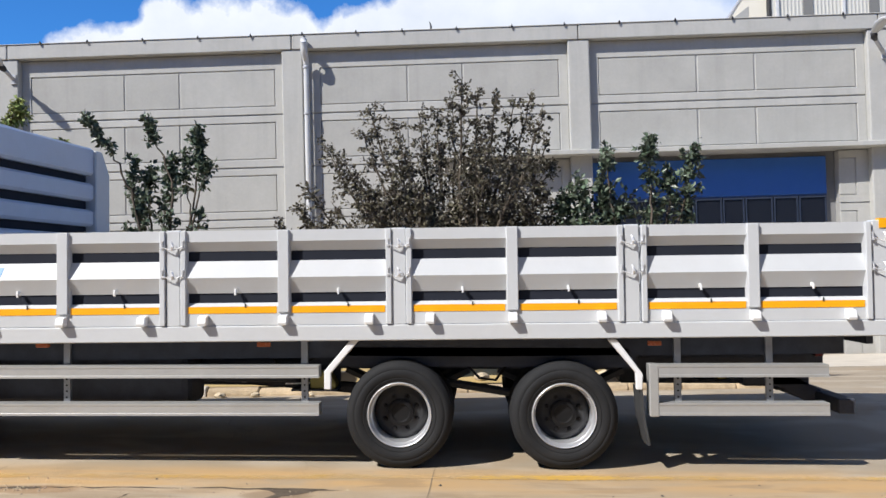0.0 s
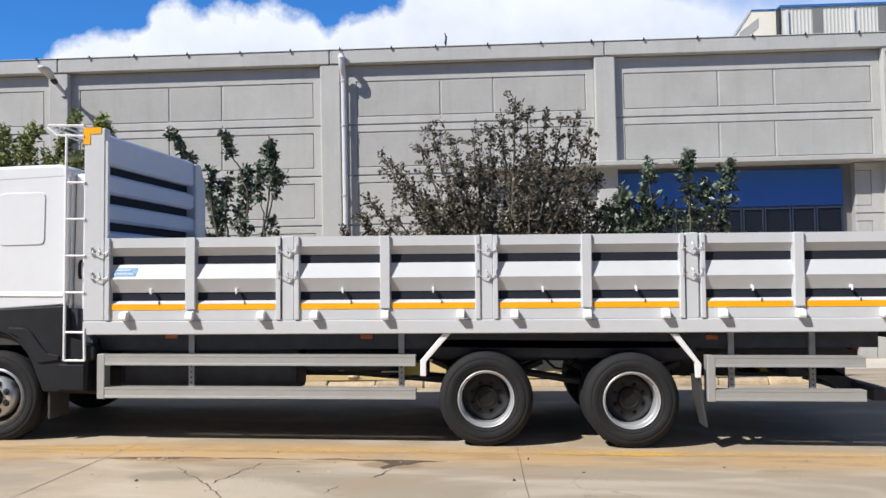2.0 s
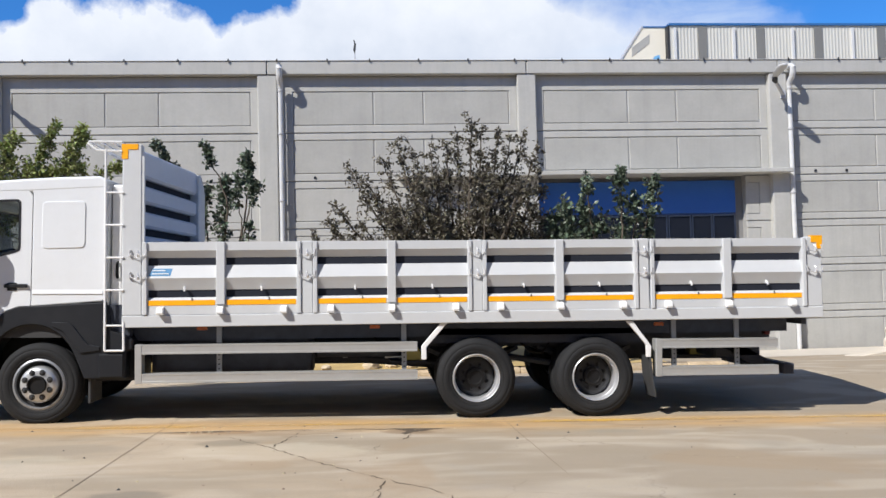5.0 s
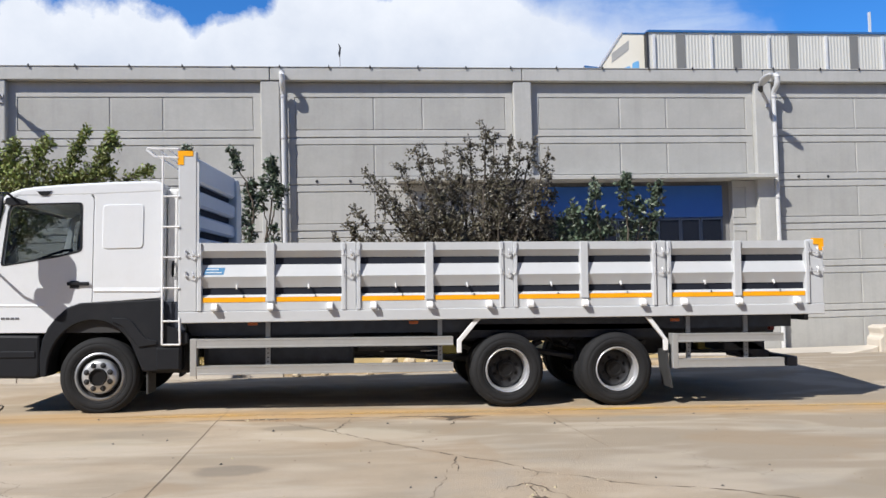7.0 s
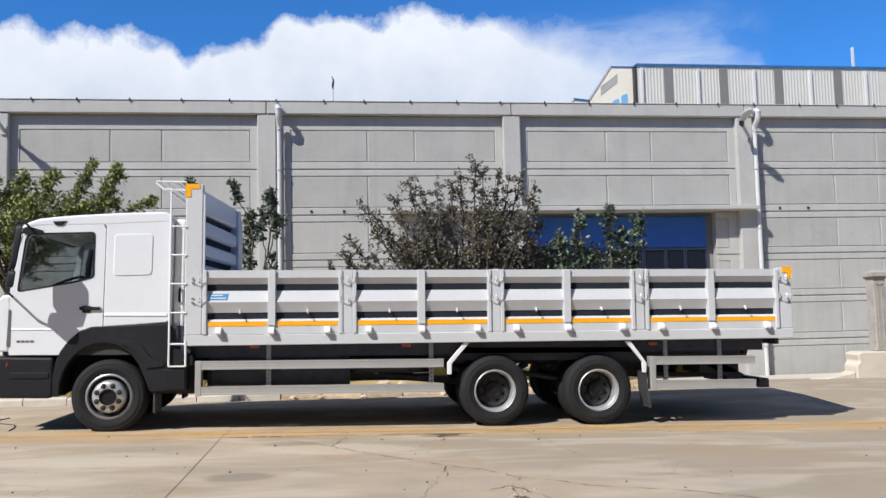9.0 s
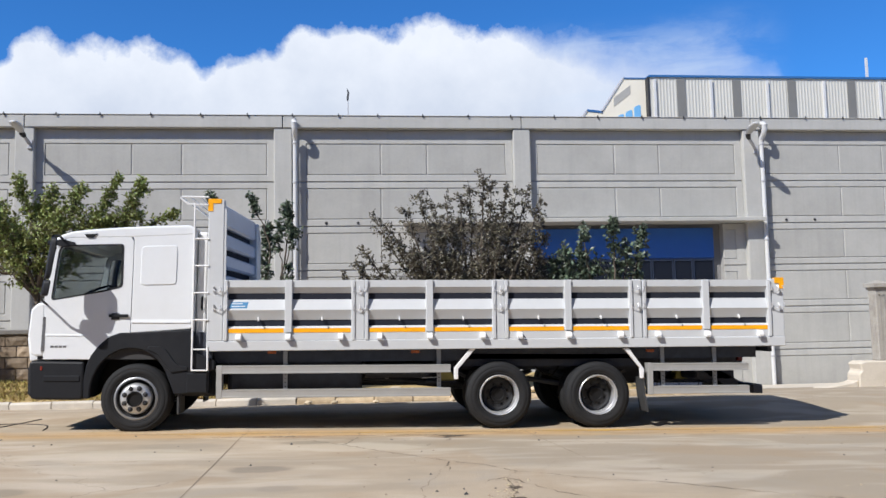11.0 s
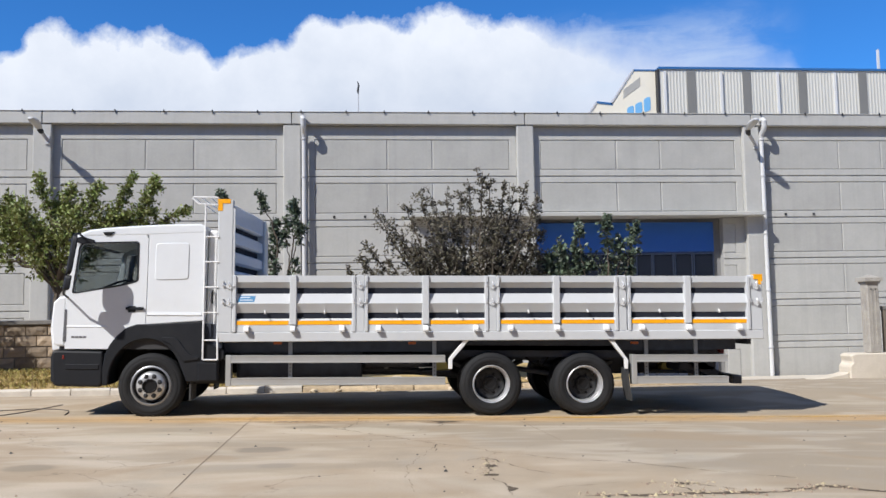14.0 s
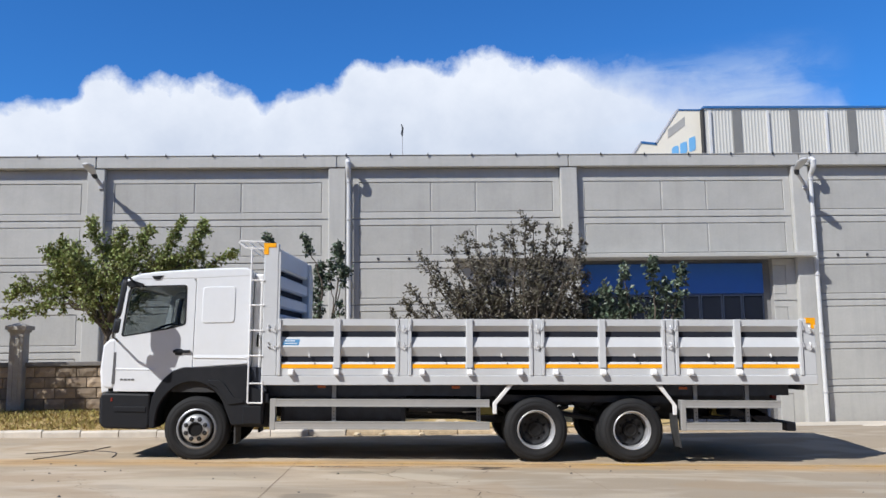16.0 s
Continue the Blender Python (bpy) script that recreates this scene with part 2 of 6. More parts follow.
M["kerb_worn"] = material("crumbled dusty kerb", (0.44, 0.34, 0.22), 0.95, var=0.3, scale=5, fine=30, bump=0.03, bump_scale=14, dirt=(0.26, 0.19, 0.12), dirt_amount=0.7, dirt_scale=4, per_object=0.12)
M["soil"] = material("dry soil", (0.44, 0.315, 0.13), 0.95, var=0.3, scale=1.5, fine=25, bump=0.02, bump_scale=15)
M["grass_dry"] = material("dry grass", (0.30, 0.228, 0.075), 0.85, var=0.35, scale=1.2, fine=8, per_island=0.3, dirt=(0.17, 0.17, 0.045), dirt_amount=0.8, dirt_scale=0.9)
M["crack"] = material("open crack", (0.12, 0.095, 0.07), 0.95, var=0.35, scale=9, fine=60, spec=0.1)
M["hair"] = material("dusty hair crack", (0.22, 0.175, 0.125), 0.95, var=0.3, scale=9, fine=60, spec=0.1)
M["crumb"] = material("concrete crumbs", (0.33, 0.26, 0.18), 0.95, var=0.3, scale=9, fine=60, per_island=0.4)
M["cable"] = material("dark cable", (0.045, 0.042, 0.04), 0.7, var=0.2)
M["chock"] = material("olive yellow plastic", (0.30, 0.26, 0.07), 0.6, var=0.15, scale=8, dirt=(0.25, 0.2, 0.1), dirt_amount=0.5)
M["rock"] = material("broken rock", (0.55, 0.45, 0.31), 0.9, var=0.2, scale=5, bump=0.01, bump_scale=20, per_object=0.12)
M["bark"] = material("bark", (0.10, 0.08, 0.06), 0.9, var=0.3, scale=12, fine=70, bump=0.004)
M["leaf_green"] = material("green leaf", (0.208, 0.236, 0.063), 0.5, var=0.3, scale=1.0, fine=9, per_island=0.45)
M["leaf_dark"] = material("dark leaf", (0.090, 0.116, 0.074), 0.42, var=0.35, scale=1.5, fine=9, per_island=0.5)
M["leaf_plum"] = material("plum leaf", (0.099, 0.085, 0.057), 0.45, var=0.45, scale=1.3, fine=9, per_island=0.55)


def glass_material(name, tint):
    """Thin tinted pane with a weak gloss."""
    m = bpy.data.materials.new(name)
    m.use_nodes = True
    t = m.node_tree
    t.nodes.clear()
    through_pane = node(t, "ShaderNodeBsdfTransparent")
    through_pane.inputs[0].default_value = (*tint, 1)
    gloss = node(t, "ShaderNodeBsdfGlossy")
    gloss.inputs["Roughness"].default_value = 0.02
    mx = node(t, "ShaderNodeMixShader")
    o = node(t, "ShaderNodeOutputMaterial")
    mx.inputs[0].default_value = 0.05
    link(t, through_pane.outputs[0], mx.inputs[1])
    link(t, gloss.outputs[0], mx.inputs[2])
    link(t, mx.outputs[0], o.inputs[0])
    return m


M["cab_glass"] = glass_material("tinted cab glass", (0.74, 0.765, 0.765))
M["dark_glass"] = material("dark window glass", (0.012, 0.014, 0.02), 0.08, var=0.1, spec=0.8)
M["mirror_face"] = material("mirror face", (0.85, 0.86, 0.88), 0.05, metal=1.0, var=0.0)


def ground_material():
    m = bpy.data.materials.new("yard concrete")
    m.use_nodes = True
    t = m.node_tree
    b = t.nodes["Principled BSDF"]
    pos = t.nodes.new("ShaderNodeNewGeometry").outputs["Position"]
    xyz = t.nodes.new("ShaderNodeSeparateXYZ")
    link(t, pos, xyz.inputs[0])
    px, py = xyz.outputs[0], xyz.outputs[1]
    large = noise_tex(t, pos, 0.22, 5, 0.6, 0.4)
    mid = noise_tex(t, pos, 1.7, 5, 0.65)
    grain = noise_tex(t, pos, 60, 4, 0.7)
    speck = noise_tex(t, pos, 15, 4, 0.7)

    def stretched(scale, turn, freq, detail=5):
        mp = t.nodes.new("ShaderNodeMapping")
        mp.inputs["Scale"].default_value = scale
        mp.inputs["Rotation"].default_value = (0, 0, radians(turn))
        link(t, pos, mp.inputs[0])
        return noise_tex(t, mp.outputs[0], freq, detail, 0.6, 0.5)

    pale, tan, dull = (0.520, 0.424, 0.314), (0.415, 0.326, 0.224), (0.380, 0.305, 0.216)
    col = mixc(t, mapr(t, large, 0.32, 0.68), tan, pale)
    # the younger slab beyond the long crack is duller
    side = mathn(t, "ADD", mathn(t, "ADD", px, mathn(t, "MULTIPLY", py, 0.75)), mathn(t, "MULTIPLY", large, 1.6))
    col = mixc(t, mapr(t, side, 2.0, 3.8, 0.0, 0.85, True), col, (0.336, 0.280, 0.208))
    col = mixc(t, mapr(t, mid, 0.35, 0.75, 0, 0.5), col, dull)
    # tyre sweeps and spilled-water streaks
    sweep = stretched((0.55, 1.3, 1), 32, 1.15)
    col = mixc(t, mapr(t, sweep, 0.47, 0.62, 0, 0.55), col, (0.33, 0.275, 0.20))
    wash = stretched((0.6, 1.4, 1), 28, 0.9, 2)
    col = mixc(t, mapr(t, wash, 0.47, 0.66, 0, 0.46, True), col, (0.62, 0.535, 0.425))
    streak = stretched((0.35, 1.6, 1), -4, 1.1)
    col = mixc(t, mapr(t, streak, 0.52, 0.68, 0, 0.22), col, (0.36, 0.30, 0.215))
    col = mixc(t, mapr(t, grain, 0.3, 0.8, 0, 0.30), col, (0.31, 0.265, 0.205))
    col = mixc(t, mapr(t, speck, 0.60, 0.78, 0, 0.35), col, (0.29, 0.25, 0.19))
    col = mixc(t, mapr(t, speck, 0.36, 0.24, 0, 0.25), col, (0.64, 0.58, 0.47))
    # broad brownish and greyish patches
    patch = noise_tex(t, pos, 0.75, 3, 0.5, 0.8)
    col = mixc(t, mapr(t, patch, 0.54, 0.66, 0, 0.42, True), col, (0.36, 0.262, 0.165))
    col = mixc(t, mapr(t, patch, 0.44, 0.32, 0, 0.28, True), col, (0.36, 0.33, 0.28))
    # rust-coloured dust washed along the yellow line
    dust_n = stretched((0.5, 2.0, 1), 0, 1.3)
    band = mathn(t, "MULTIPLY", mapr(t, py, 5.9, 6.7, 0, 1, True), mapr(t, py, 6.95, 7.5, 1, 0, True))
    col = mixc(t, mathn(t, "MULTIPLY", band, mapr(t, dust_n, 0.32, 0.6, 0.25, 0.9)), col, (0.52, 0.33, 0.145))
    spill = stretched((0.45, 1.7, 1), 5, 1.9)
    col = mixc(t, mathn(t, "MULTIPLY", mapr(t, py, 5.3, 6.2, 0, 1, True), mathn(t, "MULTIPLY", mapr(t, py, 6.9, 7.4, 1, 0, True), mapr(t, spill, 0.53, 0.66, 0, 0.48, True))), col, (0.27, 0.19, 0.115))

    # single stains
    def stain(cx, cy, rx, ry, colour, amount):
        dx = mathn(t, "DIVIDE", mathn(t, "SUBTRACT", px, cx), rx)
        dy = mathn(t, "DIVIDE", mathn(t, "SUBTRACT", py, cy), ry)
        d = mathn(t, "SQRT", mathn(t, "ADD", mathn(t, "MULTIPLY", dx, dx), mathn(t, "MULTIPLY", dy, dy)))
        d = mathn(t, "ADD", d, mathn(t, "MULTIPLY", mathn(t, "SUBTRACT", mid, 0.5), 1.3))
        return mixc(t, mapr(t, d, 0.65, 1.1, amount, 0.0, True), col, colour)

    for cx, cy, rx, ry, c, k in ((-2.95, 3.1, 0.30, 0.26, (0.22, 0.19, 0.15), 0.6), (-4.76, 1.9, 0.26, 0.20, (0.24, 0.21, 0.16), 0.6),
                                 (-2.7, 5.55, 0.32, 0.22, (0.27, 0.23, 0.17), 0.6), (-4.1, 5.3, 0.6, 0.35, (0.30, 0.26, 0.20), 0.5),
                                 (-2.7, 1.95, 0.22, 0.16, (0.28, 0.24, 0.19), 0.5), (1.35, 6.05, 0.35, 0.14, (0.30, 0.27, 0.21), 0.6),
                                 (-0.85, 6.2, 0.30, 0.2, (0.22, 0.15, 0.09), 0.6), (-3.0, 6.35, 0.5, 0.16, (0.30, 0.19, 0.10), 0.7), (-4.6, 4.4, 1.3, 0.6, (0.60, 0.53, 0.41), 0.25), (-2.2, 5.0, 1.0, 0.5, (0.60, 0.53, 0.41), 0.4)):
        col = stain(cx, cy, rx, ry, c, k)
    # hair cracks
    warp = t.nodes.new("ShaderNodeVectorMath")
    warp.operation = "ADD"
    nz = t.nodes.new("ShaderNodeTexNoise")
    nz.inputs["Scale"].default_value, nz.inputs["Detail"].default_value = 1.6, 5
    link(t, pos, nz.inputs["Vector"])
    link(t, pos, warp.inputs[0])
    link(t, nz.outputs["Color"], warp.inputs[1])
    vor = t.nodes.new("ShaderNodeTexVoronoi")
    vor.feature = "DISTANCE_TO_EDGE"
    vor.inputs["Scale"].default_value = 0.55
    link(t, warp.outputs[0], vor.inputs["Vector"])
    crack = mathn(t, "MULTIPLY", mapr(t, vor.outputs["Distance"], 0.0, 0.005, 1, 0), mapr(t, large, 0.50, 0.62, 0, 0.7))
    col = mixc(t, crack, col, (0.13, 0.105, 0.08))
    link(t, col, b.inputs["Base Color"])
    b.inputs["Roughness"].default_value = 0.9
    b.inputs["Specular IOR Level"].default_value = 0.2
    bp = t.nodes.new("ShaderNodeBump")
    bp.inputs["Strength"].default_value, bp.inputs["Distance"].default_value = 0.6, 0.008
    link(t, mathn(t, "SUBTRACT", mathn(t, "ADD", mathn(t, "ADD", grain, speck), mid), crack), bp.inputs["Height"])
    link(t, bp.outputs[0], b.inputs["Normal"])
    return m


def line_material():
    m = bpy.data.materials.new("worn yellow road paint")
    m.use_nodes = True
    t = m.node_tree
    b = t.nodes["Principled BSDF"]
    pos = t.nodes.new("ShaderNodeNewGeometry").outputs["Position"]
    wear = mathn(t, "ADD", mathn(t, "MULTIPLY", noise_tex(t, pos, 1.1, 5, 0.65), 0.6), mathn(t, "MULTIPLY", noise_tex(t, pos, 22, 4, 0.7), 0.4))
    xyz = t.nodes.new("ShaderNodeSeparateXYZ")
    link(t, pos, xyz.inputs[0])
    off = mathn(t, "SUBTRACT", mathn(t, "SUBTRACT", xyz.outputs[1], 6.9), mathn(t, "MULTIPLY", xyz.outputs[0], 0.02))
    ragged = mathn(t, "ADD", mathn(t, "ABSOLUTE", off), mathn(t, "MULTIPLY", mathn(t, "SUBTRACT", wear, 0.5), 0.35))
    col = mixc(t, mapr(t, wear, 0.40, 0.58), (0.74, 0.45, 0.07), (0.58, 0.42, 0.20))
    link(t, col, b.inputs["Base Color"])
    b.inputs["Roughness"].default_value = 0.8
    worn = mathn(t, "MULTIPLY", mapr(t, ragged, 0.035, 0.10, 1, 0, True), mapr(t, noise_tex(t, pos, 0.55, 4, 0.6), 0.40, 0.62, 0.66, 0.15))
    worn = mathn(t, "MULTIPLY", worn, mapr(t, xyz.outputs[0], -6.0, -3.2, 0.12, 1.0, True))
    link(t, worn, b.inputs["Alpha"])
    return m


M["ground"] = ground_material()
M["yellow_line"] = line_material()


# ---------------------------------------------------------------- mesh helpers
class Shape:
    """Vertices and faces gathered from boxes, prisms, turned profiles and tubes."""

    def __init__(self):
        self.v, self.f = [], []

    def add(self, verts, faces):
        k = len(self.v)
        self.v += [tuple(p) for p in verts]
        self.f += [tuple(i + k for i in f) for f in faces]
        return self

    def box(self, x0, x1, y0, y1, z0, z1):
        return self.add([(x0, y0, z0), (x1, y0, z0), (x1, y1, z0), (x0, y1, z0), (x0, y0, z1), (x1, y0, z1), (x1, y1, z1), (x0, y1, z1)],
                        [(0, 3, 2, 1), (4, 5, 6, 7), (0, 1, 5, 4), (1, 2, 6, 5), (2, 3, 7, 6), (3, 0, 4, 7)])

    def prism(self, poly, axis, a, b):
        """A polygon drawn out from a to b along an axis: (x, z) along y, (y, z) along x, (x, y) along z."""
        put = {"y": lambda p, s: (p[0], s, p[1]), "x": lambda p, s: (s, p[0], p[1]), "z": lambda p, s: (p[0], p[1], s)}[axis]
        n = len(poly)
        verts = [put(p, a) for p in poly] + [put(p, b) for p in poly]
        faces = [tuple(range(n)), tuple(range(2 * n - 1, n - 1, -1))]
        faces += [((i + 1) % n, i, i + n, (i + 1) % n + n) for i in range(n)]
        return self.add(verts, faces)

    def turned(self, profile, centre, axis="y", steps=40, caps=True):
        """A profile of (distance along the axis, radius) turned round an axis through centre."""
        verts, faces, n = [], [], len(profile)
        for i in range(steps):
            c, s = math.cos(2 * math.pi * i / steps), math.sin(2 * math.pi * i / steps)
            for d, r in profile:
                p = {"y": (r * c, d, r * s), "z": (r * c, r * s, d), "x": (d, r * c, r * s)}[axis]
                verts.append((centre[0] + p[0], centre[1] + p[1], centre[2] + p[2]))
        for i in range(steps):
            j = (i + 1) % steps
            for k in range(n - 1):
                faces.append((i * n + k, i * n + k + 1, j * n + k + 1, j * n + k))
        if caps and profile[0][1] > 0:
            faces.append(tuple(i * n for i in range(steps)))
        if caps and profile[-1][1] > 0:
            faces.append(tuple(i * n + n - 1 for i in range(steps - 1, -1, -1)))
        return self.add(verts, faces)

    def tube(self, points, radius, sides=8):
        """A tube along points; radius is one number or one for each point."""
        rs = radius if isinstance(radius, (list, tuple)) else [radius] * len(points)
        pts = [Vector(p) for p in points]
        verts, faces = [], []
        ref = Vector((0.31, 0.17, 0.93))
        for i, p in enumerate(pts):
            d = (pts[min(i + 1, len(pts) - 1)] - pts[max(i - 1, 0)]).normalized()
            u = d.cross(ref)
            if u.length < 0.05:
                u = d.cross(Vector((1, 0, 0)))
            u.normalize()
            w = d.cross(u)
            for k in range(sides):
                a = 2 * math.pi * k / sides
                verts.append(p + (u * math.cos(a) + w * math.sin(a)) * rs[i])
        for i in range(len(pts) - 1):
            for k in range(sides):
                j = (k + 1) % sides
                faces.append((i * sides + k, i * sides + j, (i + 1) * sides + j, (i + 1) * sides + k))
        faces.append(tuple(range(sides - 1, -1, -1)))
        faces.append(tuple((len(pts) - 1) * sides + k for k in range(sides)))
        return self.add(verts, faces)

    def holed(self, outer, inner, y0, y1):
        """A plate in x, z with one hole, from y0 to y1. Both loops run the same way round."""
        bm = bmesh.new()
        edges = []
        for loop in (outer, inner):
            vs = [bm.verts.new((p[0], y0, p[1])) for p in loop]
            edges += [bm.edges.new((vs[i], vs[(i + 1) % len(vs)])) for i in range(len(vs))]
        bmesh.ops.triangle_fill(bm, edges=edges, use_beauty=True)
        bm.verts.index_update()
        verts = [v.co.copy() for v in bm.verts]
        faces = [tuple(v.index for v in f.verts) for f in bm.faces]
        bm.free()
        n = len(verts)
        back = [Vector((p.x, y1, p.z)) for p in verts]
        allf = faces + [tuple(i + n for i in reversed(f)) for f in faces]
        a, b = len(outer), len(inner)
        for i in range(a):
            j = (i + 1) % a
            allf.append((j, i, i + n, j + n))
        for i in range(b):
            j = (i + 1) % b
            allf.append((a + i, a + j, a + j + n, a + i + n))
        return self.add(verts + back, allf)


def mesh_of(name, shape, mat, origin=(0, 0, 0), bevel=0.0, segments=1, smooth=False):
    me = bpy.data.meshes.new(name)
    o = Vector(origin)
    me.from_pydata([Vector(p) - o for p in shape.v], [], shape.f)
    bm = bmesh.new()
    bm.from_mesh(me)
    bmesh.ops.recalc_face_normals(bm, faces=bm.faces)
    if bevel:
        sharp = [e for e in bm.edges if len(e.link_faces) == 2 and e.calc_face_angle(0) > 0.5]
        bmesh.ops.bevel(bm, geom=sharp, offset=bevel, segments=segments, affect="EDGES", profile=0.5, clamp_overlap=True)
    bm.to_mesh(me)
    bm.free()
    if smooth:
        me.polygons.foreach_set("use_smooth", [True] * len(me.polygons))
        me.set_sharp_from_angle(angle=radians(smooth if smooth > 1 else 35))
    me.materials.append(mat)
    return me


def world_of(ob):
    p = Vector((0, 0, 0))
    while ob is not None:
        p += ob.location
        ob = ob.parent
    return p


RAKE = [0.0]
TUCK = [0.0]


def part(name, shape, mat, parent, label="", bevel=0.0, segments=1, smooth=False):
    """A mesh given in world metres, as a part of a thing or of a part; it can follow the fall of the yard."""
    if TUCK[0]:
        shape.v = [(x + 0.02 * min(1.0, max(0.0, z - 1.5)), y, z - TUCK[0] * max(0.0, z - 1.6)) for x, y, z in shape.v]
    if RAKE[0]:
        shape.v = [(x, y, z + RAKE[0] * (0.8 - x)) for x, y, z in shape.v]
    ob = new(name, mesh_of(name, shape, mat, world_of(parent), bevel, segments, smooth))
    ob.parent = parent
    return tagged(ob, label=label)


def thing(name, at, label, category, group="", kind=""):
    ob = new(name)
    ob.location = at
    ob.empty_display_size = 0.2
    return tagged(ob, label=label, category=category, group=group, kind=kind)


def solid(name, shape, mat, label, category, kind="", at=(0, 0, 0), group="", bevel=0.0, segments=1, smooth=False):
    """A thing that is one mesh."""
    ob = new(name, mesh_of(name, shape, mat, at, bevel, segments, smooth))
    ob.location = at
    return tagged(ob, label=label, category=category, kind=kind, group=group)


def piece(name, me, parent, at=(0, 0, 0)):
    """One of many alike pieces that share a mesh."""
    ob = new(name, me)
    ob.parent = parent
    ob.location = at
    return ob


# ---------------------------------------------------------------- ground
def gx(x):
    """The yard also falls gently along the truck, from its nose to its tail."""
    return 0.0115 * (0.8 - max(-6.5, min(8.0, x))) - 0.0137 * max(-14.0, min(8.0, x))


def gz(y, x=0.37):
    """Height of the yard: level across under the truck, falling from the near side to the factory wall."""
    if y < 2.0:
        h = 0.22
    elif y < 6.9:
        h = 0.03 + 0.0388 * (6.9 - y)
    elif y < 9.9:
        h = 0.03
    elif y < 11.6:
        h = 0.03 - 0.062 * (y - 9.9)
    elif y < 16.2:
        h = -0.075 - 0.0098 * (y - 11.6)
    else:
        h = -0.12 - 0.067 * (min(y, 24.2) - 16.2)
    lift = 0.02 * max(0.0, min(11.0, x + 6.0))
    if y < 11.0:
        share = max(0.0, (y - 8.4) / 2.6)
    else:
        share = max(0.0, min(1.0, (16.2 - y) / 3.7))
    return h + gx(x) + lift * share


def build_ground():
    s = Shape()
    xs = [-900, -200, -60, -30, -20, -14, -10, -6.5, -6, -2, 2, 5, 8, 14, 20, 30, 60, 200, 900]
    ys = [-900, -200, -60, -20, -8, 2, 4.45, 6.9, 8.4, 9.9, 11.0, 11.6, 12.5, 16.2, 20, 24.2, 60, 150, 400, 1000, 2500]
    n = len(xs)
    s.add([(x, y, gz(y, x)) for y in ys for x in xs],
          [(j * n + i, j * n + i + 1, (j + 1) * n + i + 1, (j + 1) * n + i) for j in range(len(ys) - 1) for i in range(n - 1)])
    ground = solid("ground", s, M["ground"], "worn beige concrete yard with cracks and stains", "ground", "structure")
    # yellow line along the near side of the truck
    s = Shape()
    rng = random.Random(4)
    y = 6.9
    xs = [-16 + 0.5 * i for i in range(80)]
    vs = []
    for x in xs:
        w = 0.17
        for yy in (y - w + 0.02 * x, y + w + 0.02 * x):
            vs.append((x, yy, gz(yy, x) + 0.004))
    s.add(vs, [(2 * i, 2 * i + 2, 2 * i + 3, 2 * i + 1) for i in range(len(xs) - 1)])
    solid("road_marking", s, M["yellow_line"], "worn yellow line painted along the concrete yard", "road marking", "structure")
    return ground


def ribbon(points, width, rng, step=0.09, jag=0.5):
    """A thin jagged strip that lies on the yard along a bent line."""
    pts = []
    for (ax, ay), (bx, by) in zip(points[:-1], points[1:]):
        n = max(1, int(math.hypot(bx - ax, by - ay) / step))
        pts += [(ax + (bx - ax) * k / n, ay + (by - ay) * k / n) for k in range(n)]
    pts.append(points[-1])
    s, vs = Shape(), []
    for i, (x, y) in enumerate(pts):
        a, c = pts[max(i - 1, 0)], pts[min(i + 1, len(pts) - 1)]
        d = Vector((c[0] - a[0], c[1] - a[1])).normalized()
        end = 0.15 if i in (0, len(pts) - 1) else 1.0
        w = width * end * (1 + jag * rng.uniform(-1.2, 1.2)) / 2
        j = jag * rng.uniform(-1, 1) * 0.028
        cx, cy = x - d.y * j, y + d.x * j
        for k in (-1, 1):
            qx, qy = cx - d.y * w * k, cy + d.x * w * k
            vs.append((qx, qy, gz(qy, qx) + 0.003))
    return s.add(vs, [(2 * i, 2 * i + 2, 2 * i + 3, 2 * i + 1) for i in range(len(pts) - 1)])


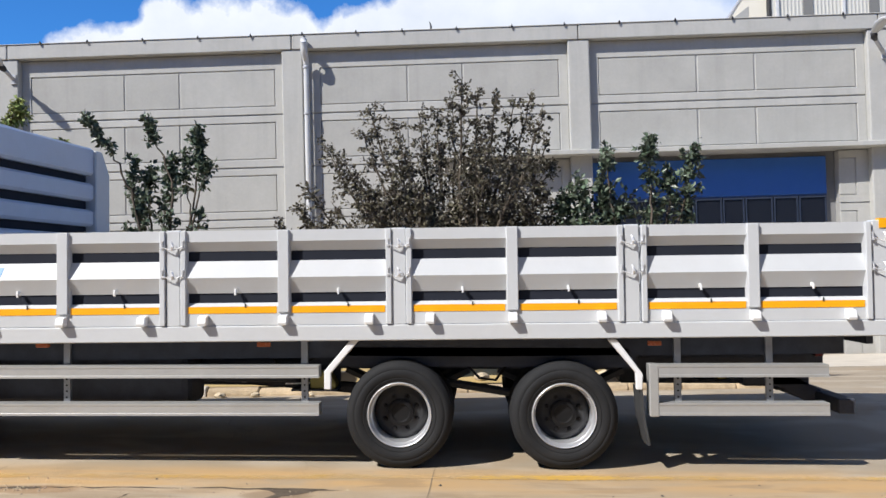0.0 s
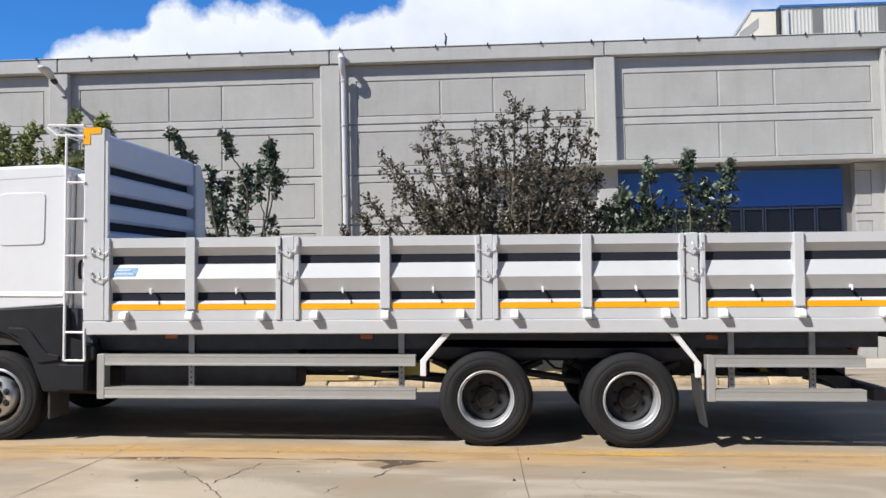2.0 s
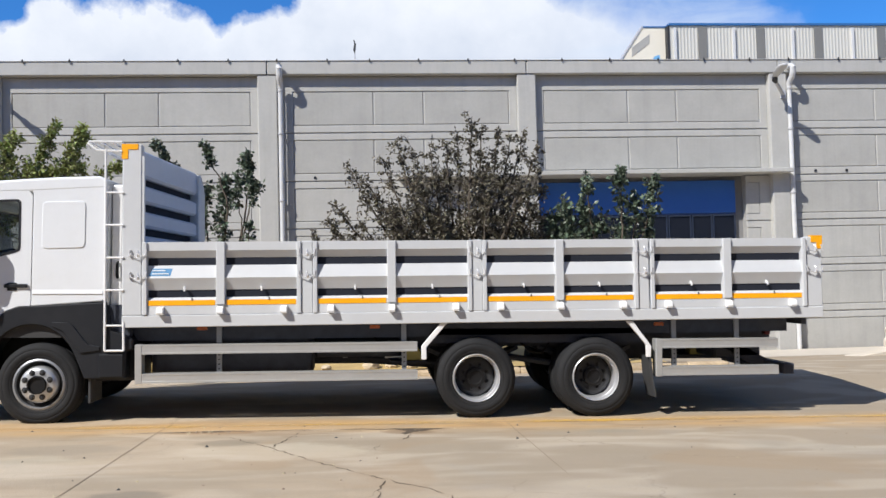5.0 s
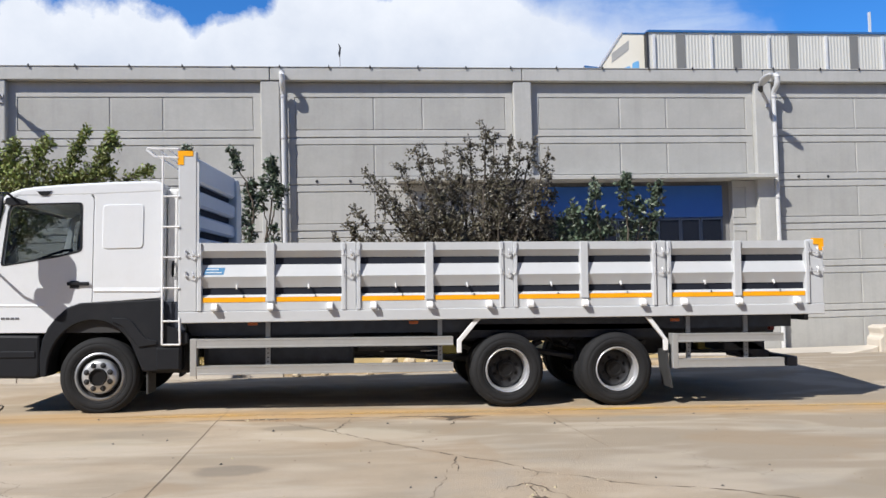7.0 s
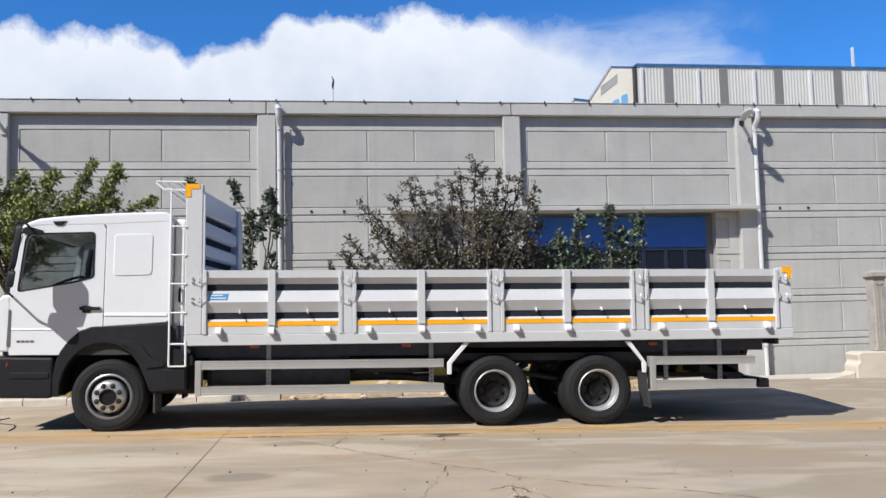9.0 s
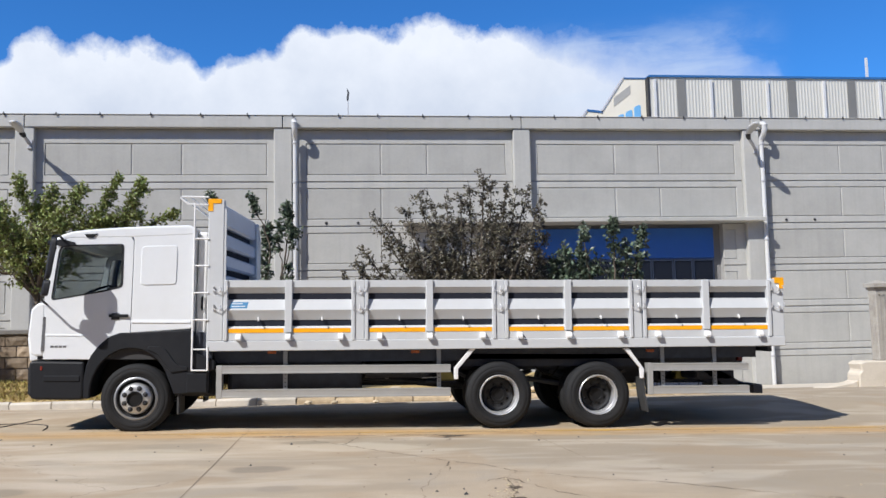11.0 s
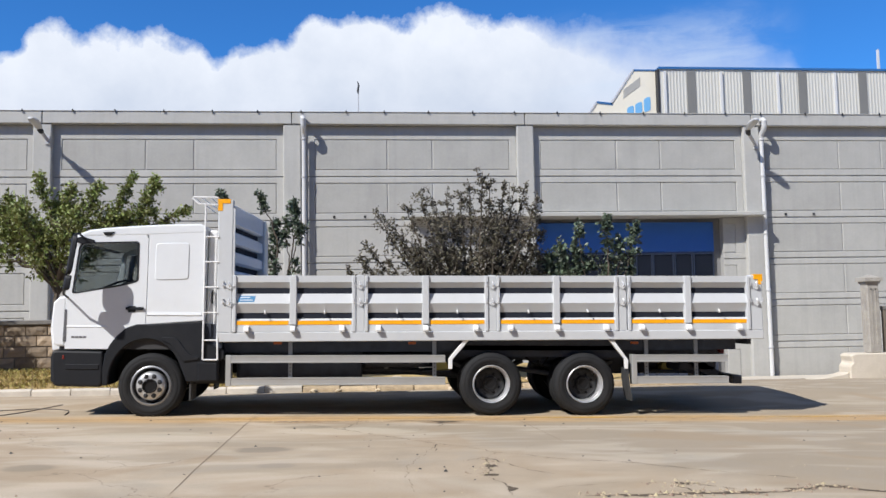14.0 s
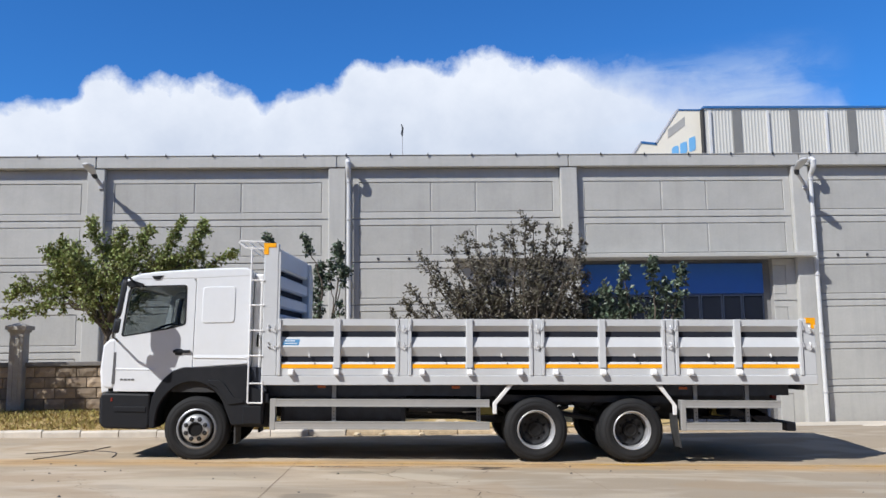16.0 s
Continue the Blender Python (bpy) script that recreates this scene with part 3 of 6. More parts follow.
def build_wear(ground):
    """Slab joints, cracks and crumbled edges of the yard."""
    rng = random.Random(17)
    for pts in ([(-3.35, 0.7), (-3.38, 2.1), (-3.47, 4.3), (-3.56, 6.1), (-3.58, 7.4)], [(0.27, 3.6), (0.28, 5.7), (0.29, 7.3)]):
        part("slab_joint", ribbon(pts, 0.007, rng, 0.4, 0.12), M["hair"], ground)
    part("slab_joint", ribbon([(-3.95, 6.29), (-2.94, 6.42), (-1.39, 6.45), (-0.4, 6.40)], 0.022, rng, 0.12, 0.9), M["crack"], ground)
    long_crack = [(-2.74, 5.96), (-2.21, 5.20), (-1.83, 4.54), (-1.32, 3.80), (-1.12, 3.52), (-0.85, 3.25), (-0.64, 2.76), (-0.39, 2.55), (-0.16, 2.26), (0.44, 1.98), (0.83, 1.69), (1.24, 1.39), (1.67, 1.17)]
    edge = [(-0.3, 0.56), (0.27, 0.58), (0.65, 0.61), (1.22, 0.63), (1.71, 0.83), (2.07, 0.61), (2.8, 0.5)]
    lines = [(long_crack, 0.011), (edge, 0.035), ([(-1.07, 2.11), (-0.79, 2.35), (-0.66, 1.94), (-0.51, 1.64), (-0.32, 1.43)], 0.012), ([(-0.64, 2.76), (-0.79, 2.35)], 0.008),
             ([(-1.10, 1.43), (-0.93, 1.40), (-0.82, 1.80), (-0.79, 2.35)], 0.012), ([(-0.93, 1.40), (-0.81, 0.91), (-0.84, 0.59)], 0.013), ([(-0.47, 0.89), (0.13, 1.07)], 0.011),
             ([(-1.19, 3.38), (-1.55, 1.84), (-1.60, 1.31), (-1.56, 0.74)], 0.004), ([(-2.22, 5.26), (-2.14, 5.83), (-2.03, 6.24)], 0.011),
             ([(-1.18, 3.54), (-1.23, 2.84)], 0.010), ([(-1.27, 4.97), (-1.20, 5.29)], 0.010), ([(-0.94, 5.62), (-0.84, 6.21)], 0.012),
             ([(0.64, 1.06), (0.53, 0.95), (0.56, 0.62)], 0.014), ([(0.64, 1.06), (0.95, 0.75)], 0.012)]
    for pts, w in lines:
        part("crack", ribbon(pts, w * 0.8, rng, 0.07, 0.9), M["hair" if w < 0.01 else "crack"], ground)
    # broken-out hollow at the slab's edge, with its ragged outline
    hole = [(-1.14, 6.44), (-0.98, 6.36), (-0.90, 6.24), (-0.97, 6.08), (-0.93, 5.98), (-0.84, 6.17), (-0.72, 6.24), (-0.60, 6.38), (-0.52, 6.43), (-0.8, 6.46)]
    part("hollow", Shape().add([(x, y, gz(y, x) + 0.003) for x, y in hole], [tuple(range(len(hole)))]), M["crack"], ground)
    # shallow broken-out patches along the crumbled edges
    for cx, cy, rx, ry in ((0.1, 0.57, 0.16, 0.05), (0.55, 0.62, 0.12, 0.05), (0.95, 0.62, 0.2, 0.06), (1.45, 0.74, 0.14, 0.05), (1.78, 0.80, 0.12, 0.06), (2.2, 0.6, 0.2, 0.05),
                           (0.6, 0.98, 0.10, 0.07), (-0.82, 1.85, 0.07, 0.09), (-0.88, 1.42, 0.09, 0.05), (-0.80, 0.85, 0.05, 0.10), (-3.0, 6.40, 0.16, 0.05), (-3.3, 6.36, 0.08, 0.03)):
        n = 16
        ring = []
        for k in range(n):
            a = 2 * math.pi * k / n
            f = rng.uniform(0.45, 1.15)
            x, y = cx + rx * f * math.cos(a), cy + ry * f * math.sin(a)
            ring.append((x, y, gz(y, x) + 0.0025))
        part("hollow", Shape().add([(cx, cy, gz(cy, cx) + 0.0025)] + ring, [(0, k + 1, (k + 1) % n + 1) for k in range(n)]), M["crack"], ground)
    # crumbs that have broken from the edges
    s = Shape()

    def crumb(x, y, r):
        z = gz(y, x)
        a = rng.uniform(0, 6.28)
        ring = [(x + r * rng.uniform(0.7, 1.2) * math.cos(a + k * 1.257), y + r * rng.uniform(0.7, 1.2) * math.sin(a + k * 1.257), z - 0.002) for k in range(5)]
        top = (x + rng.uniform(-0.3, 0.3) * r, y + rng.uniform(-0.3, 0.3) * r, z + r * rng.uniform(0.5, 0.9))
        s.add(ring + [top], [(k, (k + 1) % 5, 5) for k in range(5)])

    for pts, n, spread, size in ((edge, 150, 0.07, 0.022), (long_crack, 60, 0.03, 0.010), ([(-1.05, 1.42), (-0.82, 1.80), (-0.79, 2.35)], 70, 0.07, 0.014),
                                 ([(0.4, 0.95), (0.8, 1.0)], 60, 0.08, 0.016), ([(-3.25, 6.38), (-2.8, 6.34)], 25, 0.06, 0.018), ([(-4.0, 6.4), (-0.4, 6.3)], 50, 0.06, 0.012)):
        for k in range(n):
            i = rng.randrange(len(pts) - 1)
            q = rng.random()
            crumb(pts[i][0] + (pts[i + 1][0] - pts[i][0]) * q + rng.gauss(0, spread), pts[i][1] + (pts[i + 1][1] - pts[i][1]) * q + rng.gauss(0, spread), size * rng.uniform(0.4, 1.3))
    for k in range(160):
        crumb(rng.uniform(-8, 9), rng.uniform(-1, 6.8), rng.uniform(0.006, 0.016))
    me = bpy.data.meshes.new("crumbs")
    me.from_pydata(s.v, [], s.f)
    me.materials.append(M["crumb"])
    tagged(new("crumbs", me), label="loose concrete crumbs and pebbles scattered along the cracks", category="gravel", kind="stuff")
    s.v, s.f = [], []
    for k in range(70):
        crumb(rng.uniform(-7.5, 8), rng.uniform(0.5, 6.9), rng.uniform(0.010, 0.026))
    me = bpy.data.meshes.new("pebbles")
    me.from_pydata(s.v, [], s.f)
    me.materials.append(M["cable"])
    tagged(new("pebbles", me), label="small dark pebbles scattered over the concrete yard", category="gravel", kind="stuff")
    # thin dark tubes drawn for faint shadow lines ahead of the front wheel
    for pts in ([(-7.9, 7.9), (-7.5, 8.15), (-7.15, 8.3), (-6.8, 8.2), (-6.55, 8.0), (-6.45, 7.7), (-6.4, 7.4)], [(-7.45, 7.15), (-7.2, 7.7), (-7.05, 8.3), (-6.95, 8.9)]):
        c = solid("cable", Shape().tube([(x, y, gz(y, x) + 0.006) for x, y in pts], 0.007, 6), M["cable"], "thin dark tube drawn for a faint shadow line on the yard", "cable", group="cables on the yard", smooth=60)


def build_fill_block():
    """Added unseen wall behind the walk that cuts and cools the fill light."""
    s = Shape().box(-70, 70, -12.9, -12.5, -0.5, 18.0)
    solid("fill_block_south", s, M["fill_block_tone"], "plain blue-grey wall added out of view to cut fill light", "wall", "structure")


build_wear(build_ground())
build_fill_block()


# ---------------------------------------------------------------- factory wall
WALL_Y = 24.19          # face of the panels' borders
PILLARS = [-30.2, -21.65, -13.07, -4.52, 3.885, 12.45, 21.2, 29.8]
PW = 0.31               # half width of a pillar
JOINTS = [8.46, 6.60, 5.03, 3.50, 1.96, 0.40, -1.2]


def build_wall():
    wall = thing("wall_north", (0, WALL_Y + 0.3, -0.7), "tall grey precast concrete factory wall with framed panels", "wall", kind="structure")
    core = Shape().box(-36, 3.9, WALL_Y + 0.03, WALL_Y + 0.4, -1.4, 8.7).box(12.42, 40, WALL_Y + 0.03, WALL_Y + 0.4, -1.4, 8.7)
    core.box(3.85, 12.5, WALL_Y + 0.03, WALL_Y + 0.4, 5.15, 8.7)
    part("wall_core", core, M["groove"], wall)
    cornice = Shape()
    for a, b in zip(PILLARS[:-1], PILLARS[1:]):
        cornice.box(a + 0.012, b - 0.012, WALL_Y - 0.26, WALL_Y + 0.4, 8.46, 8.89)
    part("cornice", cornice, M["concrete_frame"], wall, bevel=0.02)
    cap = Shape().box(-36, 40, WALL_Y - 0.285, WALL_Y + 0.45, 8.89, 8.915)
    part("cap_flashing", cap, M["concrete_frame"], wall, bevel=0.008)
    pm = mesh_of("pillar", Shape().box(-PW, PW, WALL_Y - 0.22, WALL_Y + 0.2, -1.4, 8.455), M["concrete_frame"], (0, WALL_Y + 0.3, -0.7), bevel=0.035, segments=2)
    for x in PILLARS:
        piece("pillar", pm, wall, (x, 0, 0))
    # clips along the cap
    cm = mesh_of("roof_clip", Shape().box(-0.015, 0.015, -0.015, 0.015, 0, 0.035), M["clip_black"])
    cm2 = mesh_of("roof_clip", Shape().box(-0.024, 0.024, -0.018, 0.018, -0.055, 0.02).box(-0.010, 0.010, -0.016, 0.016, 0.02, 0.05), M["clip_black"])
    rng = random.Random(3)
    x, k = -30.0, 0
    while x < 30:
        piece("roof_clip", cm2 if k % 2 else cm, wall, (x + rng.uniform(-0.12, 0.12), -0.60 if k % 2 else -0.45, 9.61))
        x += 0.78
        k += 1
    return wall


def build_panels(wall):
    """Each panel: a border and three fields set apart by open grooves."""
    o = (0, WALL_Y + 0.3, -0.7)
    fields = {}

    def field(w, h):
        key = (round(w, 2), round(h, 2))
        if key not in fields:
            fields[key] = mesh_of("wall_panel", Shape().box(0, w, -0.35, -0.25, 0, h), M["concrete_wall"], bevel=0.02)
        return fields[key]

    for a, b in zip(PILLARS[:-1], PILLARS[1:]):
        x0, x1 = a + PW, b - PW
        entrance = 3 < a < 4
        for top, bot in zip(JOINTS[:-1], JOINTS[1:]):
            if entrance and bot < 5.0:
                break
            t, d = top - (0.505 if top > 8 else 0.225), bot + (0.245 if bot > 4 else 0.225)
            fx0, fx1 = x0 + (0.47 if -5 < a < -4 else 0.28), x1 - 0.25
            s = Shape()
            g = 0.02
            s.holed([(x0, bot + g), (x1, bot + g), (x1, top - g), (x0, top - g)], [(fx0, d), (fx1, d), (fx1, t), (fx0, t)], WALL_Y - 0.004, WALL_Y + 0.06)
            ob = new("panel_border", mesh_of("panel_border", s, M["concrete_frame"], o, bevel=0.014))
            ob.parent = wall
            cx0 = x0 + 0.28
            cuts = [fx0, cx0 + 0.385 * (fx1 - cx0), cx0 + 0.61 * (fx1 - cx0), fx1]
            for c0, c1 in zip(cuts[:-1], cuts[1:]):
                piece("wall_panel", field(c1 - c0 - 0.03, t - d - 0.034), wall, (c0 + 0.015, 0.06, d + 0.017 + 0.7))
            if 5 < bot < 6 and not entrance:
                hole = mesh_of("drain_hole", Shape().turned([(-0.325, 0.05), (-0.30, 0.05), (-0.298, 0.0)], (0, 0, 0), "y", 10), M["clip_black"])
                for hx in ((x0 + 1.15, x0 + 2.25) if -5 < a < -4 else (x0 + 1.0, x0 + 2.1)):
                    piece("drain_hole", hole, wall, (hx, 0, bot + 0.12 + 0.7))


def build_entrance():
    """The sheltered entrance between two pillars, under a concrete ledge."""
    y = WALL_Y
    bay = thing("entrance_bay", (7.9, y + 0.5, -0.67), "recessed grey entrance bay under a projecting concrete ledge", "entrance", kind="structure")
    part("ledge", Shape().box(-0.40, 12.66, y - 0.66, y + 0.5, 5.05, 5.19), M["concrete_frame"], bay, "projecting concrete ledge", bevel=0.015)
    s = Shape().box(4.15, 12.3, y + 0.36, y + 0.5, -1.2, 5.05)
    # the recess's shade is partly put into this wall's colour
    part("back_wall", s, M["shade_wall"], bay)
    # wing wall beside the pillar, panelled like the rest
    wx0, wxf, wx1 = 11.30, 11.78, 12.14
    part("wing_core", Shape().box(wx0 + 0.01, wx1, y + 0.03, y + 0.355, -1.2, 5.045), M["groove"], bay)
    for top, bot in zip(JOINTS[2:-1], JOINTS[3:]):
        t, d = min(top, 5.045) - 0.225, bot + 0.225
        border = Shape().box(wx0, wx1, y - 0.004, y + 0.06, bot + 0.02, d).box(wx0, wx1, y - 0.004, y + 0.06, t, min(top - 0.02, 5.04)).box(wxf, wx1, y - 0.004, y + 0.06, d + 0.0005, t - 0.0005)
        part("panel_border", border, M["concrete_frame"], bay)
        part("wall_panel", Shape().box(wx0, wxf - 0.02, y + 0.01, y + 0.08, d + 0.017, t - 0.017), M["concrete_wall"], bay, bevel=0.012)
    sign = thing("blue_sign", (7.2, y + 0.28, 3.8), "plain blue sign band above the entrance windows", "sign")
    part("panel", Shape().box(4.17, 11.02, y + 0.22, y + 0.34, 3.80, 4.90), M["blue_sign"], sign, bevel=0.01)
    part("edge_trim", Shape().box(4.17, 11.02, y + 0.24, y + 0.34, 3.76, 3.795), M["blue_frame"], sign)
    for i, (x0, x1) in enumerate(((4.17, 5.95), (5.95, 7.2), (7.2, 8.0), (8.0, 8.65), (8.65, 9.47), (9.47, 10.2), (10.2, 11.02))):
        w = thing("window_%d" % (i + 1), ((x0 + x1) / 2, y + 0.27, -0.8), "dark glazed shopfront window in a dark frame", "window", kind="structure")
        f = Shape()
        f.holed([(x0 + 0.02, -0.8), (x1 - 0.02, -0.8), (x1 - 0.02, 3.75), (x0 + 0.02, 3.75)],
                [(x0 + 0.055, 0.25), (x1 - 0.055, 0.25), (x1 - 0.055, 3.70), (x0 + 0.055, 3.70)], y + 0.22, y + 0.32)
        part("window_frame", f, M["dark_frame"], w)
        part("pane", Shape().box(x0 + 0.055, x1 - 0.055, y + 0.26, y + 0.28, 0.25, 3.70), M["dark_glass"], w)


def build_pipe(x):
    """A drainpipe that leaves the cornice through a swan neck and stands off the pillar."""
    y, w = WALL_Y - 0.23, WALL_Y
    foot = gz(WALL_Y, x)
    p = thing("drainpipe", (x, y, foot), "light grey plastic drainpipe with collars fixed to a concrete pillar", "drainpipe", group="drainpipes on the wall")
    part("pipe", Shape().tube([(x, y, gz(y, x)), (x, y, 8.05)], 0.078, 16), M["pipe"], p, smooth=40)
    neck = [(x - 0.02, w - 0.22, 8.60), (x - 0.02, w - 0.38, 8.66), (x - 0.01, w - 0.49, 8.65), (x, w - 0.54, 8.56), (x, w - 0.53, 8.42), (x, w - 0.45, 8.26), (x, y - 0.04, 8.14), (x, y, 8.02)]
    part("elbow", Shape().tube(neck, [0.085, 0.09, 0.095, 0.10, 0.10, 0.095, 0.09, 0.09], 16), M["pipe"], p, smooth=40)
    cm = mesh_of("collar", Shape().turned([(-0.035, 0.088), (-0.025, 0.100), (0.025, 0.100), (0.035, 0.088)], (0, 0, 0), "z", 16), M["lamp_grey"])
    for z in (7.92, 6.55, 4.4, 2.3, 0.2):
        piece("collar", cm, p, (0, 0, z - foot))
        part("wall_bracket", Shape().box(x - 0.02, x + 0.02, y + 0.07, w + 0.01, z - 0.02, z + 0.02), M["lamp_grey"], p)


def build_wall_lamp(mount, bend, tip):
    """A street-lamp head that reaches out and up from the wall on a short arm."""
    a, k, e = Vector(mount), Vector(bend), Vector(tip)
    lamp = thing("wall_lamp", mount, "grey street lamp head on an arm fixed to the concrete wall", "lamp", group="lamps on the wall")
    part("arm", Shape().tube([a, a.lerp(k, 0.5), k], 0.06, 8), M["lamp_grey"], lamp, smooth=40)
    part("joint", Shape().tube([k.lerp(a, 0.22), k.lerp(a, 0.10), k.lerp(e, 0.08), k.lerp(e, 0.16)], [0.06, 0.09, 0.095, 0.06], 10), M["clip_black"], lamp, "dark swivel joint", smooth=40)
    d = (e - k).normalized()
    u = d.cross(Vector((0, 0, 1))).normalized()
    w = u.cross(d)
    head = Shape()
    rows = ((0.06, 0.07), (0.16, 0.11), (0.34, 0.15), (0.62, 0.18), (0.86, 0.15), (0.97, 0.10), (1.0, 0.04))
    n = 12
    verts = []
    for f, r in rows:
        c = k.lerp(e, f) + w * 0.05 * math.sin(math.pi * f)
        verts += [c + u * r * math.cos(2 * math.pi * i / n) + w * 0.5 * r * math.sin(2 * math.pi * i / n) for i in range(n)]
    faces = [(i * n + j, i * n + (j + 1) % n, (i + 1) * n + (j + 1) % n, (i + 1) * n + j) for i in range(len(rows) - 1) for j in range(n)]
    faces += [tuple(range(n)), tuple((len(rows) - 1) * n + j for j in range(n - 1, -1, -1))]
    head.add(verts, faces)
    part("head", head, M["lamp_pale"], lamp, "pale long lamp head", smooth=40)
    part("bracket", Shape().box(a.x - 0.08, a.x + 0.08, a.y - 0.04, a.y + 0.03, a.z - 0.14, a.z + 0.14), M["lamp_grey"], lamp)


wall_north = build_wall()
build_entrance()
build_pipe(-4.10)
build_pipe(12.83)
build_wall_lamp((-12.88, WALL_Y - 0.24, 7.86), (-12.94, WALL_Y - 0.72, 8.10), (-13.04, WALL_Y - 1.36, 8.39))
build_wall_lamp((12.60, WALL_Y - 0.24, 7.72), (11.99, WALL_Y - 0.88, 8.10), (12.07, WALL_Y - 1.52, 8.42))


# ---------------------------------------------------------------- buildings beyond the wall
def rounded_loop(points, r, n=3):
    """A polygon with its corners cut round."""
    res, k = [], len(points)
    for i, p in enumerate(points):
        a, p, b = Vector(points[i - 1]), Vector(p), Vector(points[(i + 1) % k])
        u, w = (a - p), (b - p)
        d = min(r, u.length / 2.2, w.length / 2.2)
        s, e = p + u.normalized() * d, p + w.normalized() * d
        for j in range(n + 1):
            q = j / n
            res.append(tuple(s * (1 - q) ** 2 + p * 2 * q * (1 - q) + e * q ** 2))
    return res


def build_factory():
    y, x0, x1, top = 93.0, 34.45, 121.0, 31.62
    b = thing("factory_building", (70, y + 20, -0.7), "pale corrugated factory hall with dark strips and blue roof trim", "building")
    part("wall", Shape().box(x0, x1, y, y + 60, -0.7, top), M["corrugated"], b)
    strip = mesh_of("dark_strip", Shape().box(0, 1.08, -0.10, 0.2, 0, top + 0.5), M["corrugated_dark"])
    post = mesh_of("downpipe", Shape().box(-0.14, 0.14, -0.3, 0.1, 0, top + 0.4), M["pipe"])
    rib = mesh_of("rib", Shape().prism([(0, 0), (0.10, -0.035), (0.18, -0.035), (0.28, 0)], "z", 14, top + 0.6), M["corrugated"])
    o = b.location
    darks, pipes = [37.95, 45.12, 52.41, 60.4], [35.05, 42.3, 49.65, 57.2]
    while darks[-1] < x1 - 10:
        pipes.append(pipes[-1] + 7.5)
        darks.append(darks[-1] + 7.5)
    for x in darks:
        piece("dark_strip", strip, b, (x - o.x, y - o.y, 0))
    for x in pipes:
        piece("downpipe", post, b, (x - o.x, y - o.y, 0))
    x = x0 + 0.75
    while x < x0 + 32:
        piece("rib", rib, b, (x - o.x, y - o.y, 0))
        x += 0.41
    part("roof_trim", Shape().box(x0 - 0.1, x1 + 0.3, y - 0.2, y + 60, top, top + 0.27), M["blue_trim"], b, "dark blue roof edge")
    part("gable_cap", Shape().box(31.45, x0 - 0.1, y + 0.72, y + 2.0, top, top + 0.16), M["blue_trim"], b, "dark blue roof edge")
    g = Shape().prism([(25.0, 0), (34.2, 0), (34.2, top), (31.45, top), (28.55, 27.3), (26.7, 27.5), (25.0, 25.0)], "y", y + 0.8, y + 2.0)
    part("gable", g, M["gable"], b, "cream gable wall")
    trim = Shape().prism([(28.5, 27.3), (31.45, top), (31.55, top + 0.16), (31.35, top + 0.16), (28.38, 27.4)], "y", y + 0.72, y + 2.0)
    part("gable_trim", trim, M["lamp_grey"], b, "thin dark verge")
    part("eave_trim", Shape().prism([(26.6, 27.45), (28.6, 27.25), (28.6, 27.5), (26.65, 27.72)], "y", y + 0.72, y + 2.0), M["blue_trim"], b)
    part("lower_verge", Shape().prism([(24.95, 25.0), (26.7, 27.5), (26.58, 27.65), (24.8, 25.1)], "y", y + 0.72, y + 2.0), M["lamp_grey"], b)
    part("louvre", Shape().prism([(30.04, 28.08), (32.22, 29.7), (32.25, 30.82), (30.06, 29.2)], "y", y + 0.76, y + 0.9), M["louvre"], b, "grey louvre")
    # painted writing on the gable, as plain slanting shapes
    for lx, lz, w, h in ((30.45, 25.6, 0.85, 1.3), (31.5, 25.95, 0.88, 1.45), (32.62, 26.3, 0.85, 1.75)):
        blob = rounded_loop([(lx, lz), (lx + w, lz + 0.4 * w), (lx + w, lz + 0.4 * w + h), (lx, lz + h)], 0.3)
        part("painted_shape", Shape().prism(blob, "y", y + 0.76, y + 0.9), M["letter_blue"], b, "pale blue painted shape")
    part("corner_post", Shape().box(34.2, 34.44, y - 0.1, y + 0.9, -0.7, top), M["clip_black"], b)
    part("roof_vent", Shape().box(55.4, 56.8, y + 2, y + 4, top, top + 1.0), M["pipe"], b, bevel=0.15)
    part("roof_mast", Shape().box(63.85, 64.12, y + 1, y + 1.25, top, top + 3.2), M["pipe"], b)


def build_mast():
    x, y = -2.6, 72.5
    m = thing("antenna_mast", (x, y, -0.7), "thin dark antenna mast rising behind the wall", "mast")
    part("pole", Shape().tube([(x, y, -0.7), (x, y, 22.7)], 0.045, 6), M["lamp_grey"], m)
    part("tip", Shape().tube([(x, y, 22.7), (x - 0.03, y, 23.0), (x + 0.05, y, 23.5), (x - 0.08, y, 23.9)], [0.05, 0.11, 0.09, 0.03], 8), M["clip_black"], m, "dark fitting")


build_factory()
build_mast()


# ---------------------------------------------------------------- verge: kerb, strip, low stone wall, posts
KERB_Y = 11.75


